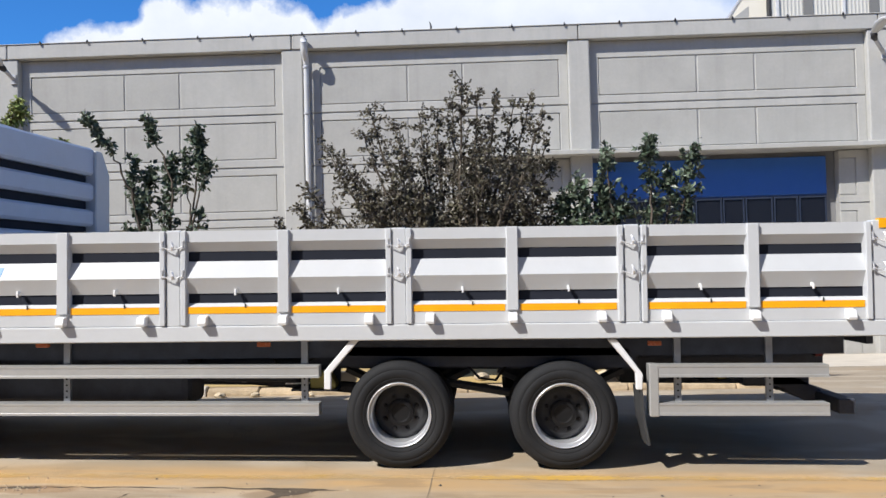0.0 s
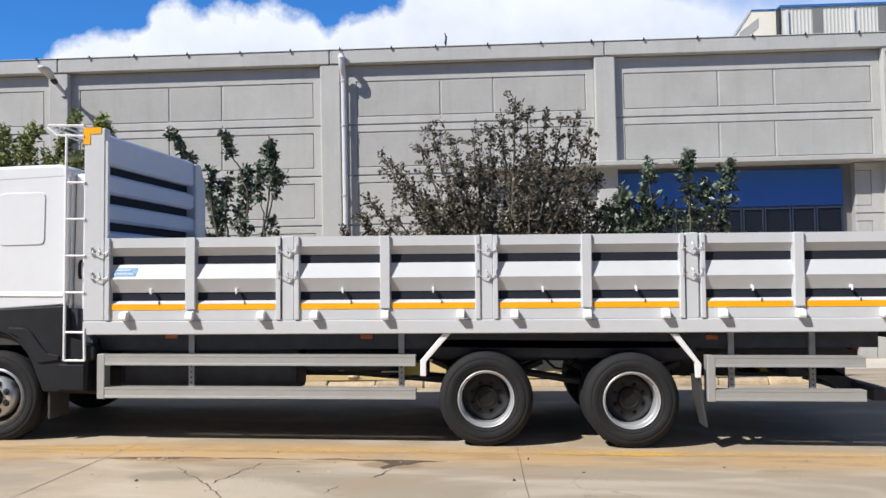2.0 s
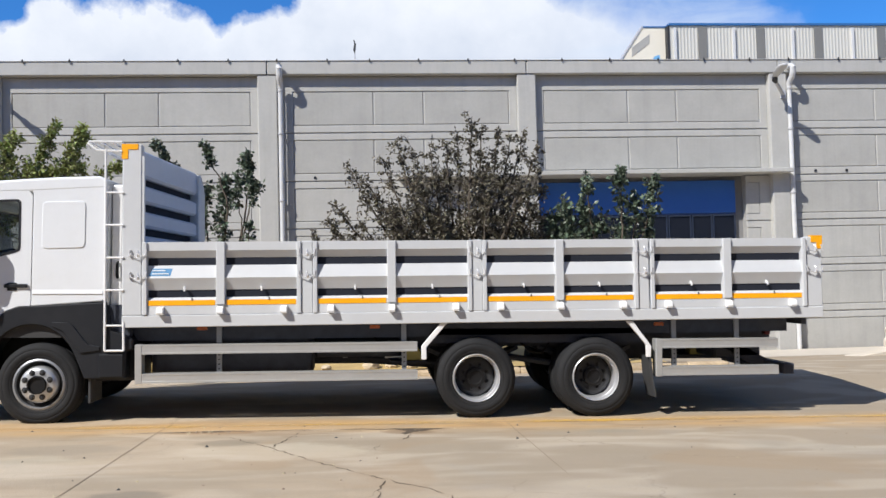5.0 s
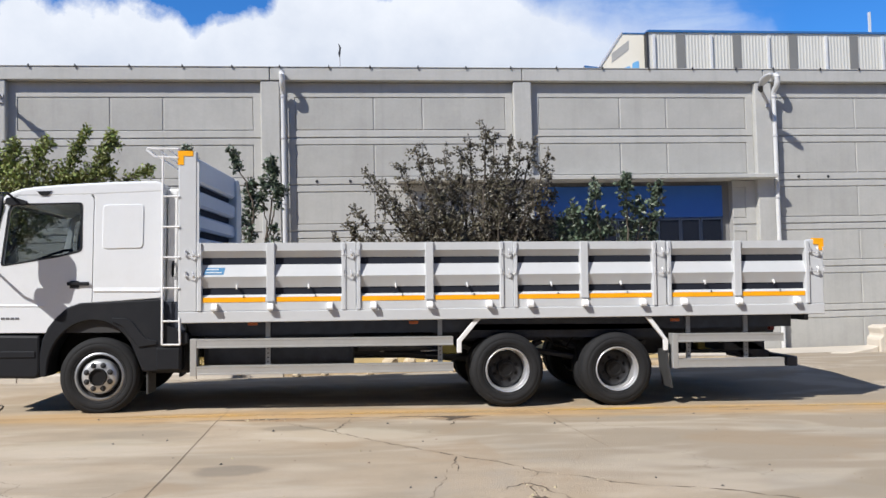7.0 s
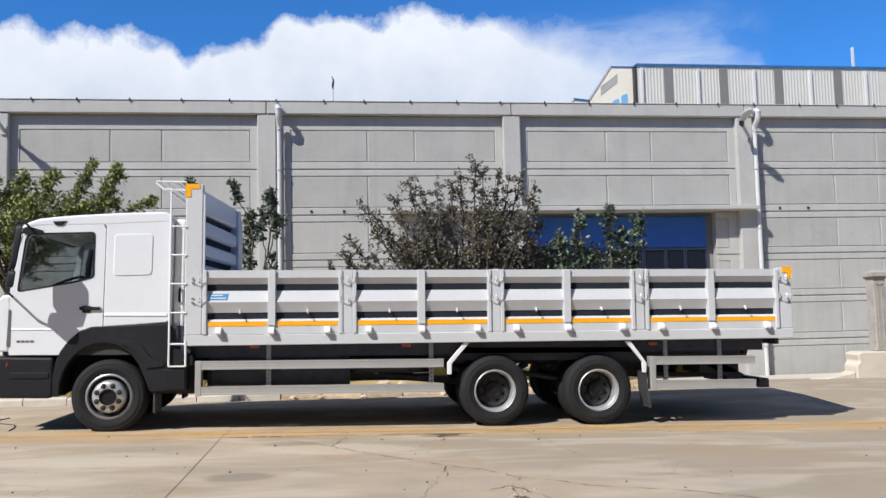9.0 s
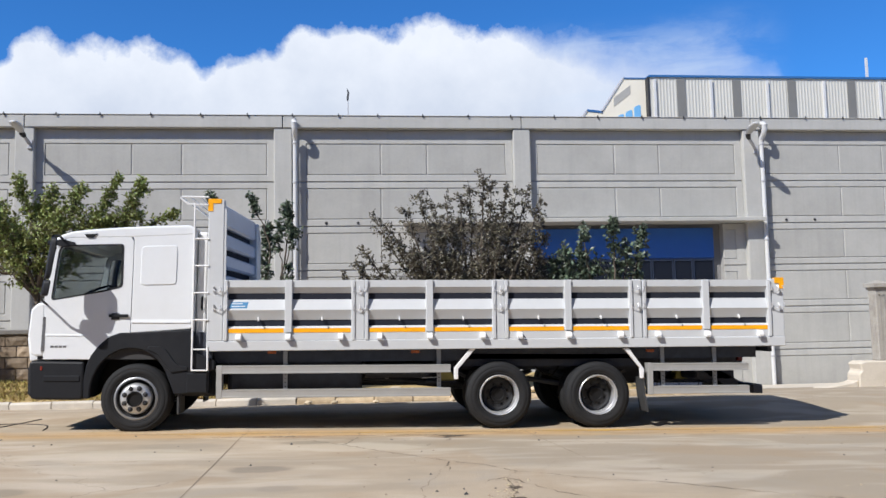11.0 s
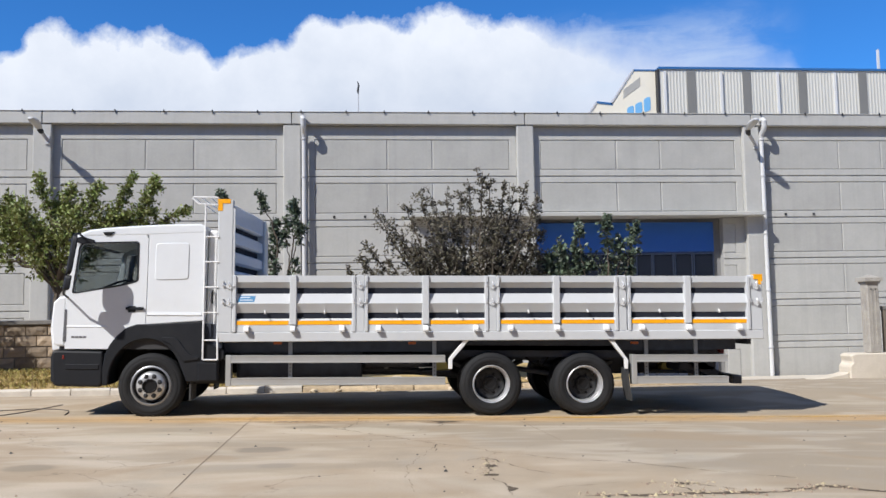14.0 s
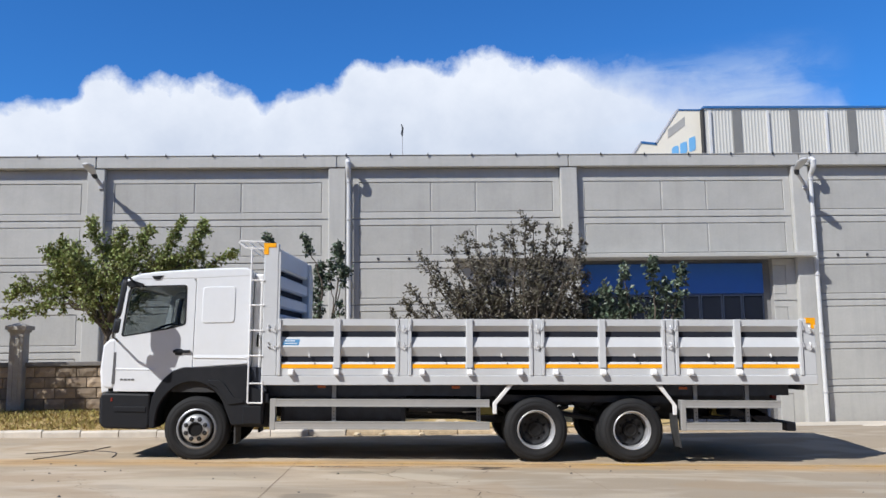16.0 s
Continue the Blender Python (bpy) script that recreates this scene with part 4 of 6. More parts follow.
def build_verge():
    # planted strip behind the kerb, rising to the low stone wall
    s = Shape()
    xs = [-40 + 1.0 * i for i in range(45)]
    ys = [KERB_Y + 0.12, 12.3, 12.9, 14, 16.3]
    rng = random.Random(8)
    n = len(xs)
    vs = []
    for j, y in enumerate(ys):
        for x in xs:
            z = gz(KERB_Y, x) + 0.12 + 0.03 * (y - KERB_Y) + (rng.uniform(-0.02, 0.03) if 0 < j < 4 else 0)
            vs.append((x, y, z))
    s.add(vs, [(j * n + i, j * n + i + 1, (j + 1) * n + i + 1, (j + 1) * n + i) for j in range(len(ys) - 1) for i in range(n - 1)])
    solid("planting_strip", s, M["soil"], "dry soil strip behind the kerb", "verge", "structure", smooth=60)
    kerb = thing("kerb", (0, KERB_Y, 0), "pale concrete kerb stones along the yard", "kerb", kind="structure")
    km = mesh_of("kerb_stone", Shape().prism([(0, -0.2), (0, 0.115), (0.03, 0.15), (0.15, 0.15), (0.15, -0.2)], "x", 0.006, 0.754), M["kerb"], bevel=0.008)
    km_worn = mesh_of("kerb_stone", Shape().prism([(0, -0.2), (0.01, 0.07), (0.05, 0.12), (0.15, 0.135), (0.15, -0.2)], "x", 0.002, 0.758), M["kerb_worn"], bevel=0.02)
    rng = random.Random(2)
    for i in range(50):
        x = -28.0 + 0.76 * i + 0.44
        if x > 4.9:
            break
        ob = piece("kerb_stone", km_worn if x > -3.4 else km, kerb, (x, rng.uniform(-0.01, 0.01), gz(KERB_Y, x) - 0.02 + rng.uniform(-0.012, 0.006)))
        ob.rotation_euler = (0, 0, rng.uniform(-0.008, 0.008))
    # pale apron in front of the entrance
    s = Shape()
    vs = []
    for x, y0 in ((3.2, 18.0), (8.0, 17.6), (30.0, 16.2)):
        vs += [(x, y0, gz(y0, x) + 0.005), (x, 23.8, gz(23.8, x) + 0.005)]
    s.add(vs, [(2 * i, 2 * i + 2, 2 * i + 3, 2 * i + 1) for i in range(2)])
    solid("entrance_apron", s, M["plinth"], "pale dusty concrete apron in front of the factory wall", "pavement", "structure")


def stone_wall(name, x0, x1, y, z0, z1, label, course):
    w = thing(name, ((x0 + x1) / 2, y + 0.15, z0), label, "wall", kind="structure")
    part("wall_core", Shape().box(x0, x1, y + 0.03, y + 0.3, z0 - 0.3, z1), M["mortar"], w)
    part("coping", Shape().box(x0, x1, y - 0.05, y + 0.37, z1, z1 + 0.12), M["coping"], w, "dark weathered coping", bevel=0.02)
    return w


def stone_blocks(w, x0, x1, y, z0, z1, rows):
    """Split-faced blocks with raked joints."""
    h = (z1 - z0) / rows
    kinds = []
    rng = random.Random(11)
    for k in range(5):
        L = 0.50
        s = Shape()
        nx, nz = 4, 2
        vs = []
        for j in range(nz + 1):
            for i in range(nx + 1):
                edge = i in (0, nx) or j in (0, nz)
                vs.append((L * i / nx, -0.01 if edge else rng.uniform(-0.045, -0.015), (h - 0.03) * j / nz))
        m = nx + 1
        fs = [(j * m + i, j * m + i + 1, (j + 1) * m + i + 1, (j + 1) * m + i) for j in range(nz) for i in range(nx)]
        s.add(vs, fs)
        s.box(0, L, -0.01, 0.1, 0, h - 0.03)
        kinds.append(mesh_of("block", s, M["limestone"]))
    o = w.location
    for r in range(rows):
        x = x0 + (0.26 if r % 2 else 0)
        while x < x1 - 0.4:
            piece("block", rng.choice(kinds), w, (x - o.x, y - o.y + 0.012, z0 + r * h + 0.015 - o.z))
            x += 0.525


def gate_post(x, y, z0, z1, w, label):
    p = thing("gate_post", (x, y, z0), label, "post", group="carved stone posts")
    h = w / 2
    part("shaft", Shape().box(x - h, x + h, y - h, y + h, z0, z1 - 0.24), M["post_stone"], p, bevel=0.02)
    pr = Shape()
    for a, b in ((-h + 0.09, -h + 0.13), (h - 0.13, h - 0.09)):
        pr.box(x + a, x + b, y - h - 0.012, y - h + 0.01, z0 + 0.25, z1 - 0.4)
        pr.box(x - h - 0.012, x - h + 0.01, y + a, y + b, z0 + 0.25, z1 - 0.4)
    pr.box(x - h + 0.09, x + h - 0.09, y - h - 0.012, y - h + 0.01, z1 - 0.44, z1 - 0.4)
    part("moulding", pr, M["post_stone"], p)
    cap = Shape()
    cap.box(x - h - 0.03, x + h + 0.03, y - h - 0.03, y + h + 0.03, z1 - 0.26, z1 - 0.2)
    cap.box(x - h - 0.08, x + h + 0.08, y - h - 0.08, y + h + 0.08, z1 - 0.2, z1 - 0.10)
    a = h + 0.05
    cap.add([(x - a, y - a, z1 - 0.10), (x + a, y - a, z1 - 0.10), (x + a, y + a, z1 - 0.10), (x - a, y + a, z1 - 0.10), (x, y, z1)],
            [(0, 1, 4), (1, 2, 4), (2, 3, 4), (3, 0, 4)])
    part("cap", cap, M["post_stone"], p, "stepped stone cap")


build_verge()
low_wall = stone_wall("wall_low", -24.0, -6.0, 16.2, 0.48, 1.52, "low tan split-stone wall with dark coping", 4)
low_wall_b = stone_wall("wall_low_east", 12.35, 22.0, 16.2, 0.35, 1.52, "low tan split-stone wall beside the carved post", 4)
gate_post(-11.87, 16.15, 0.44, 2.66, 0.355, "grey carved stone post with a stepped cap in the low wall")
gate_post(11.98, 16.4, 0.36, 2.52, 0.34, "pale carved stone post with a stepped cap on a concrete plinth")


def build_plinth():
    s = Shape().prism([(11.13, -0.9), (22, -0.9), (22, 0.36), (11.3, 0.36), (11.17, 0.31), (11.22, 0.12), (11.13, 0.02)], "y", 16.11, 16.69)
    solid("concrete_plinth", s, M["plinth"], "pale plastered concrete plinth carrying the post", "plinth", "structure", bevel=0.03)
    s = Shape().prism([(10.1, -0.8), (11.12, -0.8), (11.12, -0.14), (10.95, -0.20), (10.7, -0.235), (10.4, -0.28), (10.1, -0.315)], "y", 16.16, 16.62)
    solid("concrete_ramp", s, M["plinth"], "low pale concrete slope running up to the plinth", "ramp", "structure", bevel=0.02)
    rng = random.Random(21)
    for x, y, r in ((-1.3, 12.05, 0.16), (-0.95, 12.1, 0.12), (-0.6, 12.0, 0.09), (0.75, 12.1, 0.12), (2.6, 12.1, 0.14), (-2.1, 12.0, 0.10), (-2.5, 11.65, 0.07), (-3.0, 11.62, 0.08), (-1.7, 11.62, 0.06), (-0.2, 11.64, 0.07), (0.3, 12.0, 0.10), (1.5, 12.0, 0.09)):
        bm = bmesh.new()
        bmesh.ops.create_icosphere(bm, subdivisions=2, radius=r)
        for v in bm.verts:
            v.co *= rng.uniform(0.82, 1.12)
            v.co.z *= 0.62
        me = bpy.data.meshes.new("rock")
        bm.to_mesh(me)
        bm.free()
        me.materials.append(M["rock"])
        ob = new("rock", me)
        ob.location = (x, y, gz(y, x) + (0.13 if y > KERB_Y else 0.0) + r * 0.4)
        tagged(ob, label="pale broken rock lying behind the kerb", category="rock", group="rocks behind the kerb")


build_plinth()


# ---------------------------------------------------------------- truck
truck = thing("flatbed_truck", (0, 8.4, 0), "white three-axle flatbed truck with slatted drop sides parked on the concrete", "truck")
truck.matrix_basis = LEVEL @ pose(0, 8.4, 0)
NEAR, FAR = 7.15, 9.63


def mirrored(shape):
    s = Shape()
    s.v = [(x, NEAR + FAR - y, z) for x, y, z in shape.v]
    s.f = [tuple(reversed(f)) for f in shape.f]
    return s


def side_board(x0, x1, xm, index):
    far = index < 0
    fix = mirrored if far else (lambda s: s)
    a, b, y = x0 + 0.05, x1 - 0.05, NEAR
    base = Shape().prism([(y + 0.04, 1.535), (y, 1.505), (y, 1.335), (y + 0.07, 1.335), (y + 0.07, 1.535)], "x", a, b)
    board = part("side_board", fix(base), M["bed_paint"], truck, "light grey slatted drop side")
    for c, d in ((x0, a), (b, x1)):
        part("end_bar", fix(Shape().box(c, d, NEAR - 0.025, NEAR + 0.07, 1.335, 2.185)), M["bed_paint"], board, bevel=0.006)
    part("top_slat", fix(Shape().prism([(y, 2.185), (y, 2.085), (y + 0.055, 2.0), (y + 0.07, 2.0), (y + 0.07, 2.185)], "x", a, b)), M["bed_paint"], board)
    part("middle_slat", fix(Shape().prism([(y + 0.045, 1.912), (y - 0.012, 1.762), (y + 0.05, 1.622), (y + 0.07, 1.622), (y + 0.07, 1.912)], "x", a, b)), M["bed_paint"], board)
    # plate added so that the slots show the dark of the shaded interior
    part("slot_plate", fix(Shape().box(a, b, y + 0.060, y + 0.068, 1.53, 2.02)), M["slot_shade"], board, "added dark plate standing for the shade in the slots")
    part("centre_bar", fix(Shape().prism([(xm - 0.05, y - 0.03), (xm + 0.05, y - 0.03), (xm + 0.055, y + 0.06), (xm - 0.055, y + 0.06)], "z", 1.45, 2.185)), M["bed_paint"], board, bevel=0.005)
    if far:
        return
    for c, d in ((a, xm - 0.055), (xm + 0.055, b)):
        part("reflective_strip", Shape().box(c + 0.01, d - 0.012, y - 0.004, y, 1.443, 1.503), M["orange_tape"], board, "orange reflective tape")
        hx = (c + d) / 2 + (0.03 if c == a else 0.0)
        s = Shape().box(hx - 0.010, hx + 0.010, y - 0.012, y + 0.03, 1.628, 1.662).box(hx - 0.006, hx + 0.012, y - 0.020, y - 0.004, 1.605, 1.645)
        part("peg", s, M["white_metal"], board, "small white peg", bevel=0.003)
        # black tick drawn as the peg's small cast shadow, down to the right
        nx = hx + 0.09
        part("clip", Shape().box(nx - 0.006, nx + 0.006, y - 0.008, y, 1.495, 1.53), M["clip_black"], board)
    for hx in (x0 + 0.21, xm, x1 - 0.20):
        s = Shape().prism([(y, 1.432), (y - 0.07, 1.415), (y - 0.088, 1.36), (y - 0.08, 1.335), (y, 1.345)], "x", hx - 0.038, hx + 0.038)
        part("clamp", s, M["white_metal"], board, "white locking clamp", bevel=0.004)


def latch(x, z):
    """A two-sided hook latch on a stake."""
    y = NEAR - 0.022
    s = Shape()
    for side in (-1, 1):
        hx = x + side * 0.094
        s.turned([(-0.036, 0.008), (0.036, 0.008)], (hx, y - 0.006, z), "z", 8)
        for dz in (-0.036, 0.026):
            s.box(hx - 0.011, hx + 0.011, y - 0.014, y + 0.012, z + dz, z + dz + 0.012)
        s.tube([(hx, y - 0.012, z - 0.016), (x + side * 0.045, y - 0.02, z - 0.036), (x + side * 0.015, y - 0.02, z - 0.046), (x, y - 0.02, z - 0.045)], 0.005, 6)
    s.tube([(x, y - 0.016, z - 0.048), (x + 0.01, y - 0.028, z - 0.018), (x + 0.003, y - 0.025, z + 0.014), (x - 0.008, y - 0.014, z + 0.036)], [0.013, 0.016, 0.011, 0.004], 8)
    part("latch", s, M["galv_pale"], truck, "pale steel hook latch", smooth=40)


def build_bed():
    part("side_rail", Shape().box(-4.17, 4.325, NEAR - 0.012, NEAR + 0.12, 1.19, 1.33), M["bed_paint"], truck, bevel=0.008)
    part("side_rail", Shape().box(-4.17, 4.325, FAR - 0.12, FAR + 0.012, 1.19, 1.33), M["bed_paint"], truck, bevel=0.008)
    part("deck", Shape().box(-4.1, 4.285, NEAR + 0.12, FAR - 0.12, 1.272, 1.30), M["bed_paint"], truck, "pale deck floor")
    part("deck_underside", Shape().box(-4.1, 4.285, NEAR + 0.12, FAR - 0.12, 1.24, 1.268), M["chassis"], truck, "dark underside of the deck")
    for y0, y1 in ((NEAR + 0.20, NEAR + 0.24), (FAR - 0.24, FAR - 0.20)):
        part("edge_beam", Shape().box(-4.1, 3.95, y0, y1, 1.02, 1.238), M["chassis"], truck)
    for k in range(15):
        x = -3.95 + 0.58 * k
        part("cross_member", Shape().box(x, x + 0.06, NEAR + 0.245, FAR - 0.245, 1.10, 1.24), M["chassis"], truck)
    spans = [(-3.935, -2.105, -3.04), (-1.965, -0.07, -1.035), (0.06, 1.975, 1.0), (2.13, 4.115, 3.10)]
    for i, (x0, x1, xm) in enumerate(spans):
        side_board(x0, x1, xm, i)
        side_board(x0, x1, xm, -1)
    for x in (-2.035, -0.005, 2.05):
        for y0, y1 in ((NEAR - 0.006, NEAR + 0.1), (FAR - 0.1, FAR + 0.006)):
            part("stake", Shape().box(x - 0.064, x + 0.064, y0, y1, 1.33, 2.19), M["bed_paint"], truck, bevel=0.008)
        for z in (2.06, 1.80):
            latch(x, z)
    for y0, y1 in ((NEAR, NEAR + 0.12), (FAR - 0.12, FAR)):
        part("rear_post", Shape().box(4.13, 4.325, y0, y1, 1.33, 2.20), M["bed_paint"], truck, bevel=0.01)
    for z in (2.06, 1.80):
        latch(4.22, z)
        latch(-3.985, z)
    part("tailgate", Shape().box(4.29, 4.323, NEAR + 0.122, FAR - 0.122, 1.20, 2.18), M["bed_paint"], truck, bevel=0.008)
    s = Shape().box(4.19, 4.333, NEAR - 0.008, NEAR + 0.06, 2.13, 2.215).box(4.262, 4.333, NEAR - 0.008, NEAR + 0.06, 2.05, 2.13)
    part("corner_marker", s, M["orange_tape"], truck, "orange corner marker")
    k = 0.057 / 0.15
    lo, hi = 1.788, 1.876
    ya, yb = NEAR - 0.014 + k * (lo - 1.762), NEAR - 0.014 + k * (hi - 1.762)
    part("sticker", Shape().add([(-3.87, ya, lo), (-3.62, ya, lo), (-3.60, yb, hi), (-3.84, yb, hi), (-3.87, ya + 0.02, lo), (-3.62, ya + 0.02, lo), (-3.60, yb + 0.02, hi), (-3.84, yb + 0.02, hi)],
                                [(0, 1, 2, 3), (7, 6, 5, 4), (0, 4, 5, 1), (1, 5, 6, 2), (2, 6, 7, 3), (3, 7, 4, 0)]), M["sticker_blue"], truck, "small blue maker sticker")
    bars = Shape()
    for z, w in ((1.846, 0.15), (1.808, 0.19)):
        yy = NEAR - 0.018 + k * (z - 1.762)
        bars.box(-3.83, -3.83 + w, yy, yy + 0.008, z, z + 0.014)
    part("sticker_print", bars, M["sticker_white"], truck)
    # headboard, set slightly askew
    def askew(s):
        s.v = [(x + 0.09 * max(0.0, y - NEAR - 0.1), y, z) for x, y, z in s.v]
        return s

    part("headboard_post", Shape().box(-4.17, -3.945, NEAR - 0.006, NEAR + 0.11, 1.33, 3.335), M["bed_paint"], truck, bevel=0.012)
    part("headboard_post", askew(Shape().prism([(FAR - 0.3, 1.33), (FAR, 1.33), (FAR, 3.0), (FAR - 0.16, 3.26), (FAR - 0.3, 3.26)], "x", -4.13, -3.93)), M["bed_paint"], truck, bevel=0.012)
    y0, y1 = NEAR + 0.11, FAR - 0.3
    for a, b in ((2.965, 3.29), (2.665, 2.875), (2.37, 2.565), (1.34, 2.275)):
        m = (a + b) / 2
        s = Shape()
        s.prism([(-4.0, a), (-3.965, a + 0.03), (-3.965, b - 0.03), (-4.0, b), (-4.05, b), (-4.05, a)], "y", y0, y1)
        # blue tint of the slats stands for skylight on their shaded face
        part("headboard_slat", askew(s), M["headboard_skylit"], truck, bevel=0.004)
    # the headboard's slots get their shade from an added near-black plate too
    part("headboard_back", askew(Shape().box(-4.075, -4.055, y0, y1, 1.34, 3.2)), M["slot_shade"], truck, "added dark plate standing for the shade in the slots")
    part("headboard_post_rim", Shape().box(-3.944, -3.92, NEAR + 0.0, NEAR + 0.05, 1.34, 3.2), M["bed_paint"], truck)
    s = Shape().box(-4.176, -3.99, NEAR - 0.012, NEAR + 0.03, 3.275, 3.34).box(-4.176, -4.105, NEAR - 0.012, NEAR + 0.03, 3.165, 3.275)
    part("corner_marker", s, M["orange_tape"], truck, "orange corner marker")


def build_ladder():
    """Ladder and little shelf ahead of the headboard."""
    y = NEAR - 0.012
    for x0, x1, ztop in ((-4.36, -4.355, 3.22), (-4.145, -4.15, 1.2)):
        part("ladder_rail", Shape().tube([(x0, y, 0.87), (x1, y, ztop)], 0.014, 8), M["white_metal"], truck, "white ladder rail", smooth=40)
    for z in (0.87, 1.16, 1.57, 1.95, 2.33, 2.71):
        part("ladder_rung", Shape().tube([(-4.36, y, z), (-4.15, y, z)], 0.012, 8), M["white_metal"], truck, smooth=40)
    s = Shape()
    for yy in (y,):
        s.tube([(-4.17, yy, 3.305), (-4.55, yy, 3.305), (-4.56, yy, 3.29), (-4.46, yy, 3.205), (-4.17, yy, 3.195)], 0.013, 6)
    part("front_shelf", s, M["white_metal"], truck, "white barred shelf over the cab", smooth=40)
    for x, z in ((-4.55, 3.30), (-4.43, 3.305), (-4.30, 3.305), (-4.18, 3.305), (-4.40, 3.205)):
        part("shelf_bar", Shape().tube([(x, y, z), (x, FAR - 0.3, z)], 0.010, 6), M["white_metal"], truck, smooth=40)


def build_wheels():
    R = 0.480
    tyre_p = [(0.0, 0.295), (-0.010, 0.312), (-0.014, 0.325), (-0.010, 0.329), (-0.015, 0.335), (-0.021, 0.37), (-0.020, 0.40), (-0.016, 0.404), (-0.018, 0.409), (-0.010, 0.44), (-0.004, 0.445), (0.008, 0.465), (0.03, R - 0.003), (0.06, R), (0.085, R), (0.09, R - 0.012), (0.10, R - 0.012), (0.105, R),
              (0.14, R), (0.145, R - 0.012), (0.155, R - 0.012), (0.16, R), (0.20, R), (0.225, R - 0.003), (0.255, 0.462), (0.27, 0.41), (0.265, 0.34), (0.25, 0.295)]
    tyre_m = mesh_of("tyre", Shape().turned(tyre_p + tyre_p[:1], (0, 0, 0), "y", 48, False), M["rubber"], smooth=45)
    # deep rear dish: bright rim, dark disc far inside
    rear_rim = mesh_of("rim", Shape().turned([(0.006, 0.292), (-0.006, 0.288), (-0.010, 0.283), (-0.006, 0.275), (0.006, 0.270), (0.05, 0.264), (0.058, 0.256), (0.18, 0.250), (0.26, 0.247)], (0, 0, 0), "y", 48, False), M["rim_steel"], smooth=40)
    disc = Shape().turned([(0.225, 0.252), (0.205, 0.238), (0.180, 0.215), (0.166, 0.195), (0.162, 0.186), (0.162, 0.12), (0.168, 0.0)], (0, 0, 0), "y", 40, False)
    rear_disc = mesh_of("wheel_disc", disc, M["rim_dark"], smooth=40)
    nut_m = mesh_of("wheel_nut", Shape().turned([(0.140, 0.013), (0.154, 0.017), (0.162, 0.022)], (0, 0, 0), "y", 8), M["hub"], smooth=30)
    hub_r = mesh_of("hub", Shape().turned([(0.125, 0.0), (0.122, 0.075), (0.108, 0.084), (0.108, 0.108), (0.114, 0.117), (0.166, 0.124)], (0, 0, 0), "y", 24), M["hub"], smooth=35)
    front_rim = mesh_of("rim", Shape().turned([(0.0, 0.298), (-0.004, 0.290), (-0.012, 0.280), (-0.012, 0.272), (0.0, 0.266), (0.022, 0.262)], (0, 0, 0), "y", 48, False), M["galv"], smooth=40)
    front_well = mesh_of("rim_well", Shape().turned([(0.018, 0.263), (0.07, 0.256), (0.085, 0.235), (0.05, 0.205)], (0, 0, 0), "y", 48, False), M["rim_dark"], smooth=40)
    fd = Shape().turned([(0.06, 0.216), (0.0, 0.213), (-0.02, 0.205), (-0.04, 0.19), (-0.052, 0.17), (-0.055, 0.12), (-0.055, 0.0)], (0, 0, 0), "y", 40, False)
    front_disc = mesh_of("wheel_disc", fd, M["rim_grey"], smooth=40)
    fnut_m = mesh_of("wheel_nut", Shape().turned([(-0.078, 0.0), (-0.076, 0.014), (-0.062, 0.018), (-0.0585, 0.033), (-0.053, 0.036)], (0, 0, 0), "y", 12), M["rim_dark"], smooth=30)
    hub_f = mesh_of("hub", Shape().turned([(-0.075, 0.0), (-0.075, 0.085), (-0.095, 0.090), (-0.095, 0.103), (-0.05, 0.108)], (0, 0, 0), "y", 24), M["hub"], smooth=35)

    def wheel(x, y, front, flip, dual=False, up=0.0):
        w = new("wheel", tyre_m)
        w.parent = truck
        w.location = (x, y - 8.4, R + 0.03 + up + 0.0115 * (0.8 - x) - (0.03 if front else 0.0))
        if flip:
            w.rotation_euler = (0, 0, math.pi)
        tagged(w, label="front wheel with grey steel disc" if front else "rear wheel with a deep bright rim")
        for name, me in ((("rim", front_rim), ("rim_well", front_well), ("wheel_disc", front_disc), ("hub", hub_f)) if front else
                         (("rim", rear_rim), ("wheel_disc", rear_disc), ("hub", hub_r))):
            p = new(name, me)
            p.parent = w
        for k in range(8):
            a = 2 * math.pi * (k + 0.5) / 8
            r = 0.150 if front else 0.155
            piece("wheel_nut", fnut_m if front else nut_m, w, (r * math.cos(a), 0, r * math.sin(a)))
        if dual:
            p = new("inner_tyre", tyre_m)
            p.parent = w
            p.location = (0, 0.33, 0)

    for x, front in ((-5.12, True), (-0.02, False), (1.447, False)):
        wheel(x, NEAR + 0.07, front, False, not front)
        wheel(x, FAR - 0.07, front, True, not front, 0.04)
        part("axle", Shape().tube([(x, NEAR + 0.3, R + 0.03), (x, FAR - 0.3, R + 0.03)], 0.07, 12), M["chassis"], truck, smooth=40)


